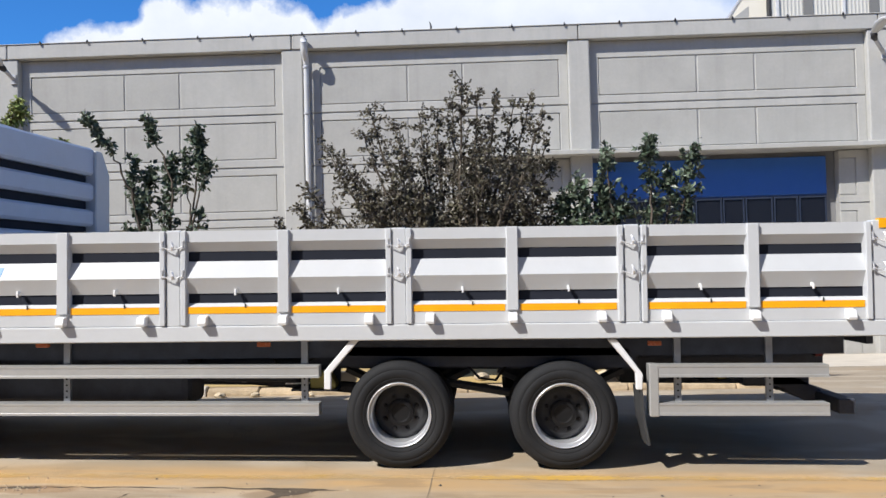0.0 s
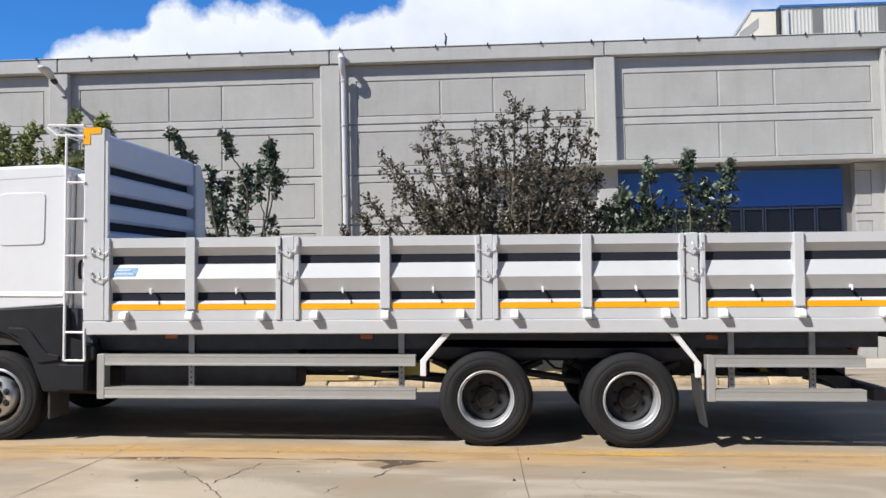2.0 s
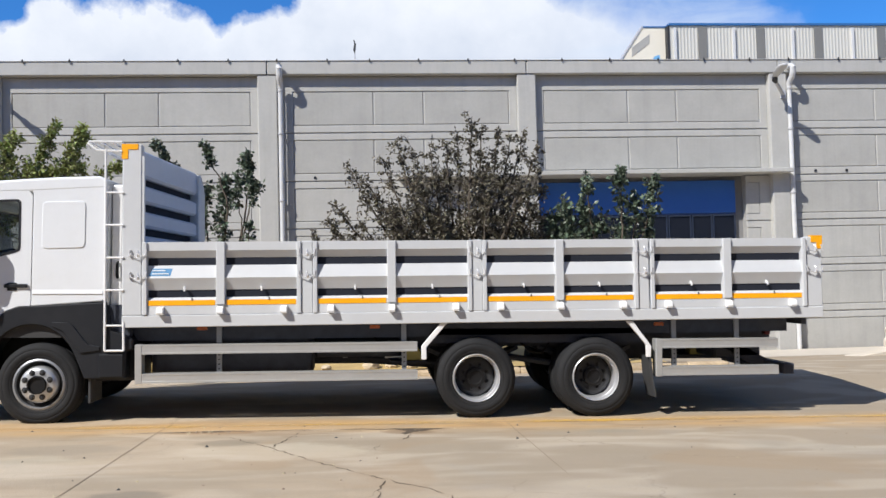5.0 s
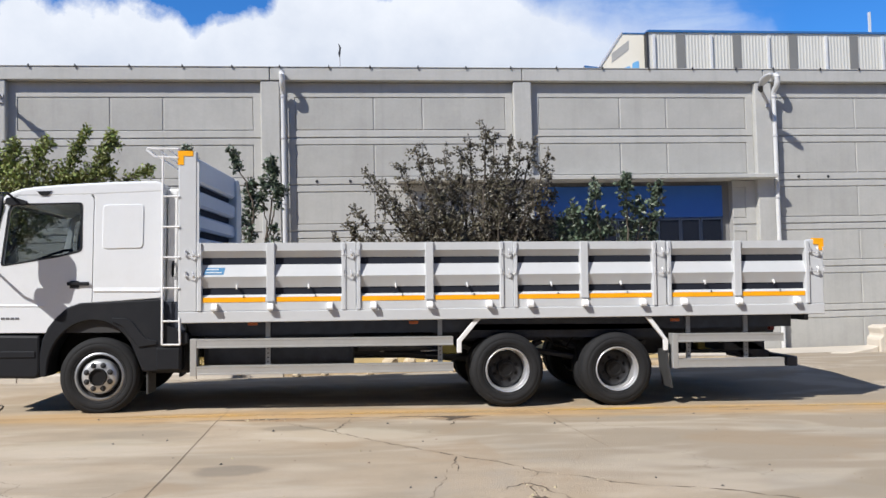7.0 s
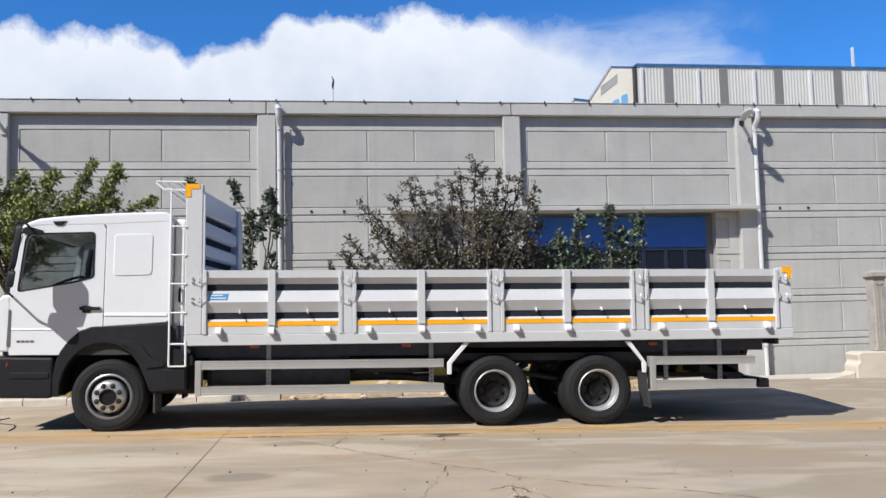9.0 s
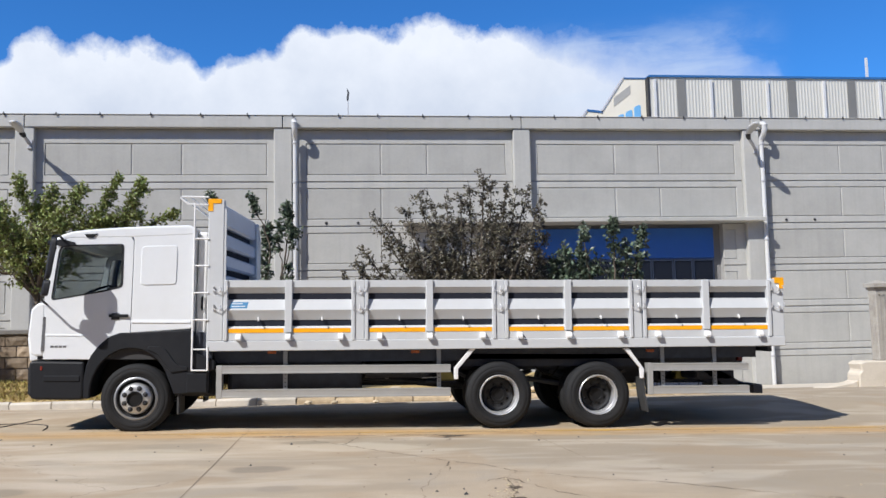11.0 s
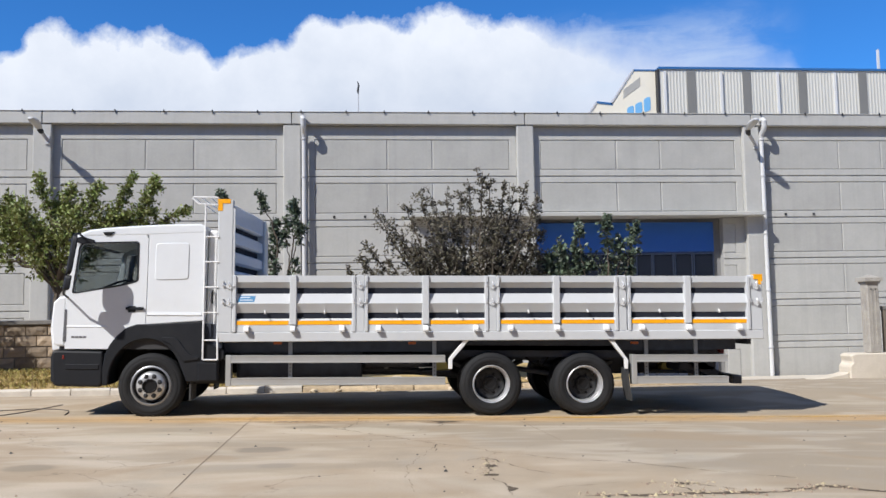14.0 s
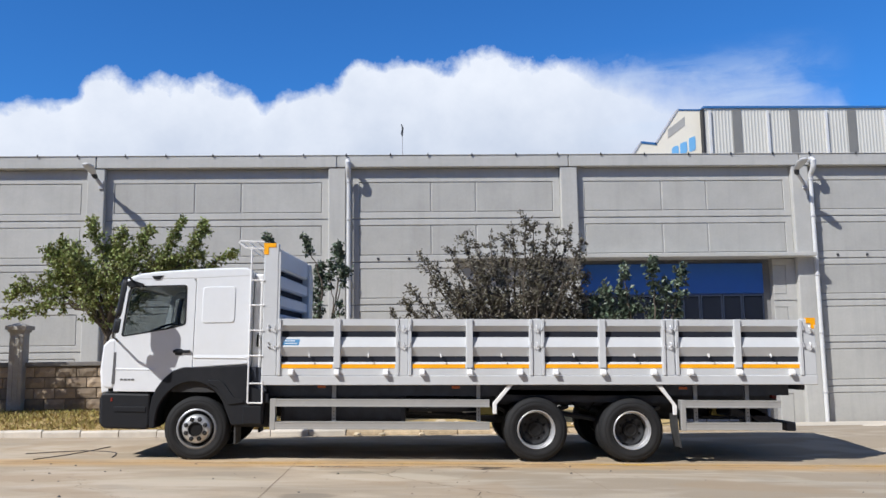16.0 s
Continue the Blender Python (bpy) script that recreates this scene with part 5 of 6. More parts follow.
def build_chassis():
    for y in (7.93, 8.75):
        part("chassis_rail", Shape().box(-6.2, 4.0, y, y + 0.09, 0.84, 1.10), M["chassis"], truck)
    for x in (0.0, 1.49):
        for y in (7.97, 8.81):
            part("leaf_spring", Shape().tube([(x - 0.6, y, 0.84), (x - 0.3, y, 0.70), (x, y, 0.62), (x + 0.3, y, 0.70), (x + 0.6, y, 0.84)], 0.05, 6), M["chassis"], truck)
        part("differential", Shape().turned([(-0.25, 0.06), (-0.12, 0.2), (0.12, 0.2), (0.25, 0.06)], (x, 8.4, 0.49), "y", 16), M["chassis"], truck, smooth=40)
    part("torque_rod", Shape().tube([(0.35, 7.75, 0.74), (1.25, 7.75, 0.60)], 0.04, 8), M["chassis"], truck)
    part("drive_shaft", Shape().tube([(-4.0, 8.4, 0.85), (-0.1, 8.4, 0.55)], 0.06, 10), M["chassis"], truck)
    part("fuel_tank", Shape().box(-3.92, -2.0, 7.45, 7.95, 0.53, 1.05), M["chassis"], truck, "black fuel tank", bevel=0.07, segments=2)
    part("air_tank", Shape().tube([(-1.95, 7.75, 0.86), (-0.95, 7.75, 0.86)], 0.13, 16), M["chassis"], truck, smooth=40)
    part("battery_box", Shape().box(-4.62, -4.05, 7.35, 8.0, 0.50, 1.10), M["black_plastic"], truck, "black battery box", bevel=0.03)
    part("far_tank", Shape().box(-3.7, -1.0, 8.95, 9.5, 0.53, 1.05), M["chassis"], truck, bevel=0.06, segments=2)
    part("spare_carrier", Shape().box(2.4, 3.75, 7.95, 9.0, 0.86, 1.1), M["chassis"], truck)
    for x0, x1 in ((-3.95, -0.7), (2.2, 3.75)):
        part("inner_panel", Shape().box(x0, x1, 7.62, 7.66, 0.98, 1.24), M["chassis"], truck)
    part("wheel_cover", Shape().box(-0.62, 2.12, 7.40, 7.45, 0.92, 1.24), M["chassis"], truck)
    part("mudguard_beam", Shape().box(-0.55, 2.05, 7.35, 7.9, 1.02, 1.10), M["chassis"], truck)
    for pts in (((-0.36, 1.19), (-0.44, 1.19), (-0.685, 0.90), (-0.685, 0.74), (-0.625, 0.74), (-0.625, 0.885)),
                ((1.83, 1.19), (1.91, 1.19), (2.135, 0.885), (2.125, 0.75), (2.075, 0.75), (2.07, 0.90))):
        part("mudguard_bracket", Shape().prism(list(pts), "y", NEAR + 0.02, NEAR + 0.07), M["white_metal"], truck, "white bent bracket", bevel=0.006)
    part("mud_flap", Shape().prism([(2.105, 0.76), (2.13, 0.76), (2.15, 0.5), (2.19, 0.26), (2.17, 0.26), (2.125, 0.5)], "y", NEAR + 0.03, NEAR + 0.36), M["flap"], truck, "dark rubber mud flap")
    # side guards, nearly level
    RAKE[0] = 0.0055
    for x0, x1, end, posts in ((-4.03, -0.735, -4.03, (-3.09, -0.89)), (2.19, 3.745, 2.19, (2.47, 3.28))):
        for z in (0.85, 0.515):
            n = NEAR + 0.022
            prof = [(n, z), (n, z + 0.02), (n + 0.004, z + 0.024), (n + 0.004, z + 0.086), (n, z + 0.09), (n, z + 0.11), (n + 0.14, z + 0.11), (n + 0.14, z)]
            part("guard_rail", Shape().prism(prof, "x", x0 + 0.08, x1), M["alu"], truck, "silver aluminium side guard rail")
            part("guard_rail", mirrored(Shape().prism(prof, "x", x0 + 0.08, x1)), M["alu"], truck)
        part("guard_end", mirrored(Shape().box(end, end + 0.08, NEAR + 0.02, NEAR + 0.16, 0.505, 0.965)), M["alu"], truck, bevel=0.006)
        part("guard_end", Shape().box(end, end + 0.08, NEAR + 0.02, NEAR + 0.16, 0.505, 0.965), M["alu"], truck, bevel=0.006)
        for x in posts:
            part("guard_post", Shape().box(x - 0.03, x + 0.03, NEAR + 0.166, NEAR + 0.199, 0.52, 1.19), M["galv"], truck)
            for k in range(4):
                part("bolt_hole", Shape().turned([(NEAR + 0.162, 0.0), (NEAR + 0.162, 0.009), (NEAR + 0.168, 0.009)], (x, 0, 0.66 + 0.055 * k), "y", 8), M["hub"], truck)
    for x in (-3.27, -1.24, 2.25):
        m = part("side_marker", Shape().box(x - 0.06, x + 0.06, NEAR + 0.06, NEAR + 0.10, 1.125, 1.165), M["orange_lens"], truck, "orange side marker lamp", bevel=0.006)
    RAKE[0] = 0.0115
    c = Shape().prism([(-0.88, 0.70), (-0.64, 0.70), (-0.63, 0.74), (-0.70, 0.85), (-0.84, 0.86), (-0.88, 0.80)], "y", 7.50, 7.68)
    part("wheel_chock", c, M["chock"], truck, "olive yellow wheel chock in its holder", bevel=0.012)
    part("chock_holder", Shape().box(-1.05, -0.62, 7.48, 7.70, 0.68, 0.697).box(-1.05, -0.62, 7.69, 7.71, 0.68, 1.0), M["chassis"], truck)
    part("chock_chain", Shape().tube([(-1.12, 7.55, 0.74), (-1.0, 7.53, 0.745), (-0.88, 7.53, 0.75)], 0.008, 6), M["galv_pale"], truck)
    part("drain_valve", Shape().turned([(0.70, 0.0), (0.70, 0.03), (0.78, 0.034), (0.84, 0.02), (0.86, 0.0)], (-1.62, 7.95, 0), "z", 10), M["galv"], truck, "grey drain valve", smooth=40)
    for x in (3.35,):
        c = Shape().prism([(x - 0.11, 0.64), (x + 0.11, 0.64), (x + 0.11, 0.68), (x + 0.02, 0.77), (x - 0.08, 0.77), (x - 0.11, 0.72)], "y", 8.80, 9.0)
        part("wheel_chock", c, M["chock"], truck, "olive yellow wheel chock in its holder", bevel=0.012)
        part("chock_holder", Shape().box(x - 0.30, x + 0.13, 8.78, 9.055, 0.62, 0.637).box(x - 0.30, x + 0.13, 9.02, 9.055, 0.62, 0.9), M["chassis"], truck)
    part("valve_line", Shape().tube([(-1.3, 7.6, 1.05), (-1.2, 7.58, 0.92), (-1.0, 7.58, 0.90), (-0.85, 7.6, 0.98), (-0.7, 7.62, 1.06)], 0.012, 6), M["hub"], truck)
    part("valve_line", Shape().tube([(0.55, 7.6, 0.95), (0.70, 7.55, 0.80), (0.85, 7.56, 0.78), (0.98, 7.6, 0.95)], 0.014, 6), M["hub"], truck)
    # rear underrun bar and its arms
    part("underrun_bar", Shape().box(3.93, 4.08, NEAR + 0.28, FAR - 0.28, 0.505, 0.64), M["chassis"], truck, bevel=0.01)
    for y in (7.95, 8.77):
        part("underrun_arm", Shape().prism([(3.2, 0.90), (3.5, 0.90), (4.05, 0.61), (4.0, 0.53), (3.85, 0.53)], "y", y, y + 0.06), M["chassis"], truck)
    part("valve_box", Shape().box(3.25, 3.88, 7.95, 8.6, 0.68, 1.02), M["chassis"], truck, bevel=0.02)
    part("tool_box", Shape().box(2.25, 3.92, 9.06, 9.42, 0.56, 1.15), M["chassis"], truck, bevel=0.02)
    part("rear_lamp", Shape().box(3.90, 3.98, NEAR + 0.7, NEAR + 0.95, 0.98, 1.09), M["dark_lens"], truck, bevel=0.01)


def build_cab():
    y0, y1 = NEAR + 0.03, FAR - 0.03
    door_out = [(-6.36, 1.02), (-5.74, 1.02), (-5.66, 1.13), (-5.50, 1.27), (-5.30, 1.37), (-5.209, 1.385), (-5.209, 2.70), (-5.25, 2.765), (-6.10, 2.735), (-6.26, 2.61), (-6.375, 1.86), (-6.36, 1.74)]
    win = rounded_loop([(-6.265, 1.855), (-5.60, 1.985), (-5.36, 2.055), (-5.365, 2.635), (-6.16, 2.605), (-6.195, 2.54)], 0.05)
    side_out = [(-5.204, 1.385), (-4.40, 1.445), (-4.36, 1.48), (-4.37, 2.86), (-4.43, 2.90), (-5.25, 2.86), (-5.205, 2.72)]
    for flip in (False, True):
        fx = mirrored if flip else (lambda s: s)
        d = part("door", fx(Shape().holed(door_out, win, y0, y0 + 0.05)), M["cab_white"], truck, "white cab door with a dark window", bevel=0.004)
        part("door_glass", fx(Shape().prism(rounded_loop([(-6.285, 1.84), (-5.58, 1.965), (-5.34, 2.035), (-5.345, 2.655), (-6.17, 2.625), (-6.215, 2.55)], 0.05), "y", y0 + 0.022, y0 + 0.027)), M["cab_glass"], d, "tinted window glass")
        fr = Shape().holed(rounded_loop([(-6.29, 1.835), (-5.59, 1.962), (-5.335, 2.035), (-5.34, 2.66), (-6.175, 2.63), (-6.22, 2.55)], 0.05), win, y0 - 0.004, y0 + 0.012)
        part("window_seal", fr, M["black_plastic"], d) if not flip else None
        part("side_panel", fx(Shape().prism(side_out, "y", y0, y0 + 0.05)), M["cab_white"], truck, bevel=0.012, segments=2)
        # arch trim below the side
        arch = [(-4.36, 1.435), (-5.10, 1.395), (-5.34, 1.388), (-5.49, 1.335), (-5.635, 1.20), (-5.725, 1.075), (-5.785, 0.93), (-5.815, 0.74), (-5.81, 0.49), (-5.735, 0.485)]
        inner = [(-5.19 + 0.535 * math.cos(a), 0.55 + 0.62 * math.sin(a)) for a in [radians(184 - 8.5 * k) for k in range(19)]]
        arch += inner + [(-4.63, 0.62), (-4.60, 0.54), (-4.14, 0.54), (-4.13, 0.86), (-4.05, 0.88), (-4.05, 1.0), (-4.30, 1.12)]
        part("wheel_arch", fx(Shape().prism(arch, "y", y0 - 0.015, y0 + 0.35)), M["black_plastic"], truck, "black plastic wheel arch", bevel=0.015)
        lip = [(-4.96, 1.205), (-4.80, 1.20), (-4.72, 1.165), (-4.60, 1.0), (-4.54, 0.94), (-4.42, 0.92), (-4.42, 0.87), (-4.64, 0.84), (-4.72, 0.94), (-4.84, 1.10), (-4.96, 1.15)]
        part("wheel_house", fx(Shape().prism([(-5.80, 0.50), (-5.80, 0.95), (-5.62, 1.18), (-5.40, 1.27), (-4.9, 1.27), (-4.58, 0.98), (-4.58, 0.54), (-4.62, 0.54), (-4.62, 0.97), (-4.92, 1.23), (-5.39, 1.23), (-5.59, 1.15), (-5.76, 0.94), (-5.76, 0.50)], "y", y0 + 0.30, y0 + 0.62)), M["hub"], truck)
        part("wheel_house_back", fx(Shape().box(-5.78, -4.6, y0 + 0.60, y0 + 0.62, 0.52, 1.24)), M["hub"], truck)
        part("arch_lip", fx(Shape().prism(lip, "y", y0 - 0.035, y0 - 0.012)), M["black_plastic"], truck, bevel=0.008)
        part("step_box", fx(Shape().box(-4.43, -4.15, y0 - 0.035, y0 - 0.012, 0.56, 0.83)), M["black_plastic"], truck, "black side step", bevel=0.012)
        part("mud_flap", fx(Shape().box(-4.56, -4.53, y0 + 0.02, y0 + 0.42, 0.26, 0.55)), M["flap"], truck, "dark rubber mud flap", bevel=0.006)
        part("bumper_corner", fx(Shape().prism([(-6.53, 0.53), (-6.47, 0.475), (-5.85, 0.465), (-5.81, 0.51), (-5.81, 0.99), (-6.48, 1.0), (-6.54, 0.98)], "y", y0 - 0.01, y0 + 0.4)), M["black_plastic"], truck, "black bumper corner", bevel=0.03, segments=2)
        part("bumper_step", fx(Shape().box(-6.34, -5.86, y0 - 0.022, y0, 0.72, 0.80)), M["black_plastic"], truck, bevel=0.008)
        part("pillar_seam", fx(Shape().prism([(-6.425, 1.90), (-6.415, 1.90), (-6.245, 2.60), (-6.255, 2.60)], "y", y0 - 0.003, y0 + 0.01)), M["badge"], truck)
        part("turn_lamp", fx(Shape().box(-6.385, -6.355, y0 - 0.018, y0 + 0.02, 0.87, 0.93)), M["red_lens"], truck, "red-orange turn lamp", bevel=0.008)
        part("corner_deflector", fx(Shape().prism([(-6.54, 1.10), (-6.48, 1.06), (-6.36, 1.06), (-6.36, 1.80), (-6.46, 1.80), (-6.55, 1.71), (-6.575, 1.35)], "y", y0 + 0.01, y0 + 0.25)), M["cab_white"], truck, bevel=0.03, segments=2)
        part("deflector_gap", fx(Shape().prism([(-6.39, 1.13), (-6.345, 1.13), (-6.345, 1.60), (-6.375, 1.60)], "y", y0 - 0.006, y0 + 0.02)), M["badge"], truck)
        # mirror on its arm
        my0, my1 = y0 - 0.53, y0 - 0.335

        def turned_out(s):
            s.v = [(x - 0.42 * (y - (my0 + my1) / 2), y, z) for x, y, z in s.v]
            return fx(s)

        def leaning(outline, xa, xb):
            """A rounded outline in y, z drawn out along x, its top leaning back with the windscreen."""
            m = Shape().prism(rounded_loop(outline, 0.10, 5), "x", xa, xb)
            m.v = [(x + 0.12 * (z - 2.4), y, z) for x, y, z in m.v]
            return turned_out(m)

        mir = part("mirror", leaning([(my0, 2.12), (my1, 2.12), (my1 + 0.03, 2.45), (my1, 2.70), (my0, 2.70), (my0 - 0.02, 2.45)], -6.205, -6.135), M["black_plastic"], truck, "tall black door mirror", bevel=0.016, segments=2)
        part("mirror_glass", leaning([(my0 + 0.03, 2.16), (my1 - 0.03, 2.16), (my1 - 0.01, 2.45), (my1 - 0.03, 2.66), (my0 + 0.03, 2.66), (my0 + 0.01, 2.45)], -6.1345, -6.130), M["mirror_face"], mir, "mirror face")
        part("small_mirror", leaning([(my0 + 0.01, 1.88), (my1 + 0.01, 1.88), (my1 + 0.02, 1.98), (my1, 2.10), (my0 + 0.01, 2.10), (my0, 1.98)], -6.21, -6.12), M["black_plastic"], mir, bevel=0.02, segments=2)
        part("mirror_arm", fx(Shape().tube([(-6.34, y0, 1.78), (-6.32, y0 - 0.25, 1.83), (-6.26, y0 - 0.42, 1.95), (-6.22, y0 - 0.43, 2.20), (-6.15, y0 - 0.43, 2.72), (-6.15, y0 - 0.18, 2.74), (-6.16, y0, 2.70)], 0.016, 8)), M["black_plastic"], mir, smooth=40)
        part("mirror_bracket", fx(Shape().prism([(-6.25, 2.63), (-6.24, 2.70), (-6.16, 2.715), (-5.99, 2.665), (-5.99, 2.615), (-6.12, 2.61), (-6.16, 2.60)], "y", y0 - 0.03, y0 - 0.004)), M["black_plastic"], mir, bevel=0.008)
        part("door_handle", fx(Shape().box(-5.50, -5.24, y0 - 0.028, y0 - 0.004, 1.60, 1.645).box(-5.47, -5.36, y0 - 0.012, y0 + 0.002, 1.565, 1.66)), M["black_plastic"], d, "black door handle", bevel=0.008)
        part("blind_window", fx(Shape().prism(rounded_loop([(-5.10, 2.065), (-4.61, 2.08), (-4.61, 2.645), (-5.10, 2.63)], 0.06), "y", y0 - 0.010, y0 + 0.01)), M["cab_white"], truck, bevel=0.006)
        part("side_crease", fx(Shape().prism([(y0 - 0.012, 1.53), (y0 + 0.01, 1.51), (y0 + 0.01, 1.62)], "x", -5.19, -4.40)), M["cab_white"], truck)
        part("door_crease", fx(Shape().prism([(y0 - 0.008, 1.345), (y0 + 0.01, 1.335), (y0 + 0.01, 1.40)], "x", -6.34, -5.75)), M["cab_white"], d)
        part("roof_lamp", fx(Shape().prism([(-5.88, 2.79), (-5.84, 2.74), (-5.76, 2.74), (-5.70, 2.80)], "y", y0 - 0.014, y0 + 0.03)), M["hub"], truck)
    bars = Shape()
    for k in range(4):
        bars.box(-6.265 + 0.055 * k, -6.222 + 0.055 * k, y0 - 0.004, y0 + 0.002, 1.182, 1.21)
    part("model_badge", bars, M["badge"], truck, "small grey badge")
    # shell between the sides
    roof = [(-6.30, 2.64), (-6.285, 2.70), (-6.24, 2.745), (-6.17, 2.785), (-6.06, 2.826), (-5.85, 2.857), (-5.6, 2.882), (-5.3, 2.906), (-4.95, 2.93), (-4.46, 2.95), (-4.37, 2.91), (-4.36, 2.80), (-5.2, 2.748), (-6.1, 2.718), (-6.2, 2.66)]
    part("roof", Shape().prism(roof, "y", y0 - 0.004, y1 + 0.004), M["cab_white"], truck, bevel=0.035, segments=3)
    part("rear_wall", Shape().box(-4.42, -4.355, y0 + 0.05, y1 - 0.05, 1.1, 2.86), M["cab_white"], truck)
    part("cab_floor", Shape().box(-6.45, -4.42, y0 + 0.05, y1 - 0.05, 1.02, 1.32), M["interior"], truck)
    part("front_panel", Shape().prism([(-6.62, 0.98), (-6.66, 1.3), (-6.60, 1.74), (-6.42, 1.84), (-6.40, 1.80), (-6.50, 1.0)], "y", y0 + 0.24, y1 - 0.24), M["cab_white"], truck, bevel=0.02, segments=2)
    part("front_bumper", Shape().prism([(-6.68, 0.52), (-6.62, 0.47), (-6.3, 0.47), (-6.3, 0.98), (-6.62, 0.98), (-6.69, 0.9)], "y", y0 + 0.35, y1 - 0.35), M["black_plastic"], truck, bevel=0.03, segments=2)
    part("windscreen", Shape().prism([(-6.42, 1.845), (-6.405, 1.845), (-6.225, 2.66), (-6.24, 2.66)], "y", y0 + 0.05, y1 - 0.05), M["cab_glass"], truck, "windscreen")
    part("sun_visor", Shape().prism([(-6.40, 2.64), (-6.385, 2.70), (-6.30, 2.70), (-6.28, 2.65), (-6.32, 2.63)], "y", y0 + 0.05, y1 - 0.05), M["black_plastic"], truck, "black sun visor", bevel=0.015)
    part("dashboard", Shape().prism([(-6.40, 1.3), (-6.42, 1.82), (-6.15, 1.88), (-5.92, 1.80), (-5.95, 1.3)], "y", y0 + 0.06, y1 - 0.06), M["interior"], truck, bevel=0.03)
    for ys in (y0 + 0.30, y1 - 0.85):
        s = Shape().box(-5.62, -5.10, ys, ys + 0.55, 1.45, 1.62).prism([(-5.22, 1.58), (-5.08, 1.58), (-4.94, 2.28), (-5.06, 2.28)], "y", ys, ys + 0.52)
        s.box(-5.03, -4.92, ys + 0.12, ys + 0.40, 2.28, 2.5)
        part("seat", s, M["seat"], truck, "dark cloth seat", bevel=0.03, segments=2)
    c, n = Vector((-5.86, y0 + 0.56, 1.98)), Vector((-0.45, 0, 1)).normalized()
    u, w = Vector((0, 1, 0)), n.cross(Vector((0, 1, 0)))
    ring = [c + (u * math.cos(a) + w * math.sin(a)) * 0.23 for a in [2 * math.pi * k / 24 for k in range(25)]]
    s = Shape().tube(ring, 0.018, 8).tube([c + u * 0.22, c - n * 0.03, c - u * 0.22], 0.02, 6).tube([c - n * 0.03, c - n * 0.35 - Vector((0.12, 0, 0))], 0.03, 6)
    part("steering_wheel", s, M["hub"], truck, smooth=40)
    part("intake_duct", Shape().box(-4.345, -4.20, y0 + 0.10, y0 + 0.42, 1.30, 2.86), M["white_metal"], truck, "pale intake duct behind the cab", bevel=0.03, segments=2)
    part("grab_bar", Shape().tube([(-4.26, y0 + 0.09, 1.72), (-4.26, y0 + 0.06, 1.75), (-4.26, y0 + 0.06, 1.88), (-4.26, y0 + 0.09, 1.91)], 0.016, 6), M["hub"], truck)
    part("under_cab", Shape().box(-4.66, -4.10, y0 + 0.05, y1 - 0.05, 1.02, 1.40), M["chassis"], truck)


build_bed()
RAKE[0] = 0.0115
build_ladder()
build_wheels()
build_chassis()
TUCK[0] = 0.03
build_cab()
TUCK[0] = RAKE[0] = 0.0


# ---------------------------------------------------------------- trees and grass
def tree(name, base, limbs, leaf_size, leaf_mat, seed, label, trunk_r=0.05, up=0.3):
    """limbs: (points from the base, number of leaves, reach of the side twigs, share of the limb that is bare)."""
    rng = random.Random(seed)
    t = thing(name, base, label, "tree", group="trees behind the kerb")
    wood, crown = Shape(), Shape()
    b = Vector(base)

    def jitter(k):
        return Vector((rng.gauss(0, k), rng.gauss(0, k), rng.gauss(0, k)))

    def leaf(q, along):
        a = (along * 0.5 + jitter(0.7) + Vector((0, 0, -0.15))).normalized()
        w = a.cross(jitter(1.0)).normalized()
        fold = a.cross(w)
        z = leaf_size * rng.uniform(0.55, 1.3)
        crown.add([q, q + a * z * 0.42 + w * z * 0.30 + fold * z * 0.08, q + a * z, q + a * z * 0.42 - w * z * 0.30 + fold * z * 0.08], [(0, 1, 2), (0, 2, 3)])

    for pts, leaves, reach, bare in limbs:
        P = [b + Vector(p) for p in pts]
        line = []
        for i in range(len(P) - 1):
            for k in range(5):
                line.append(P[i].lerp(P[i + 1], k / 5) + jitter(0.014 if i else 0.004))
        line.append(P[-1])
        n = len(line)
        root = trunk_r * (1.0 if pts[0][2] < 0.1 else 0.6)
        wood.tube(line, [max(0.005, root * (1 - 0.92 * i / n)) for i in range(n)], 6)
        twigs = max(4, leaves // 16)
        per = max(1, round(leaves / twigs))
        for k in range(twigs):
            f = bare + (1 - bare) * (k + rng.random()) / twigs
            i = min(n - 2, int(f * (n - 1)))
            p = line[i].lerp(line[i + 1], rng.random())
            way = (line[i + 1] - line[i]).normalized()
            d = (jitter(0.8) + way * 0.45 + Vector((0, 0, up))).normalized()
            e = p + d * reach * rng.uniform(0.35, 1.1) * (1.0 - 0.55 * max(0.0, f - 0.7) / 0.3)
            wood.tube([p, p.lerp(e, 0.5) + jitter(0.01), e], [0.006, 0.005, 0.003], 3)
            for j in range(per):
                leaf(p.lerp(e, rng.uniform(0.1, 1.05)) + jitter(leaf_size * 0.33), d)
    part("trunk", wood, M["bark"], t, smooth=60)
    me = bpy.data.meshes.new("crown")
    me.from_pydata([Vector(p) - b for p in crown.v], [], crown.f)
    me.materials.append(leaf_mat)
    c = new("crown", me)
    c.parent = t
    return t


def reaching(rng, tip, low, depth=0.6):
    """The way of a limb from the foot, steep at first, out to its tip."""
    x, z = tip
    y = rng.uniform(-depth, depth)
    return [(0, 0, 0), (x * 0.12, y * 0.15, low), (x * 0.48, y * 0.55, low + (z - low) * 0.42), (x * 0.82, y * 0.85, low + (z - low) * 0.78), (x, y, z)]


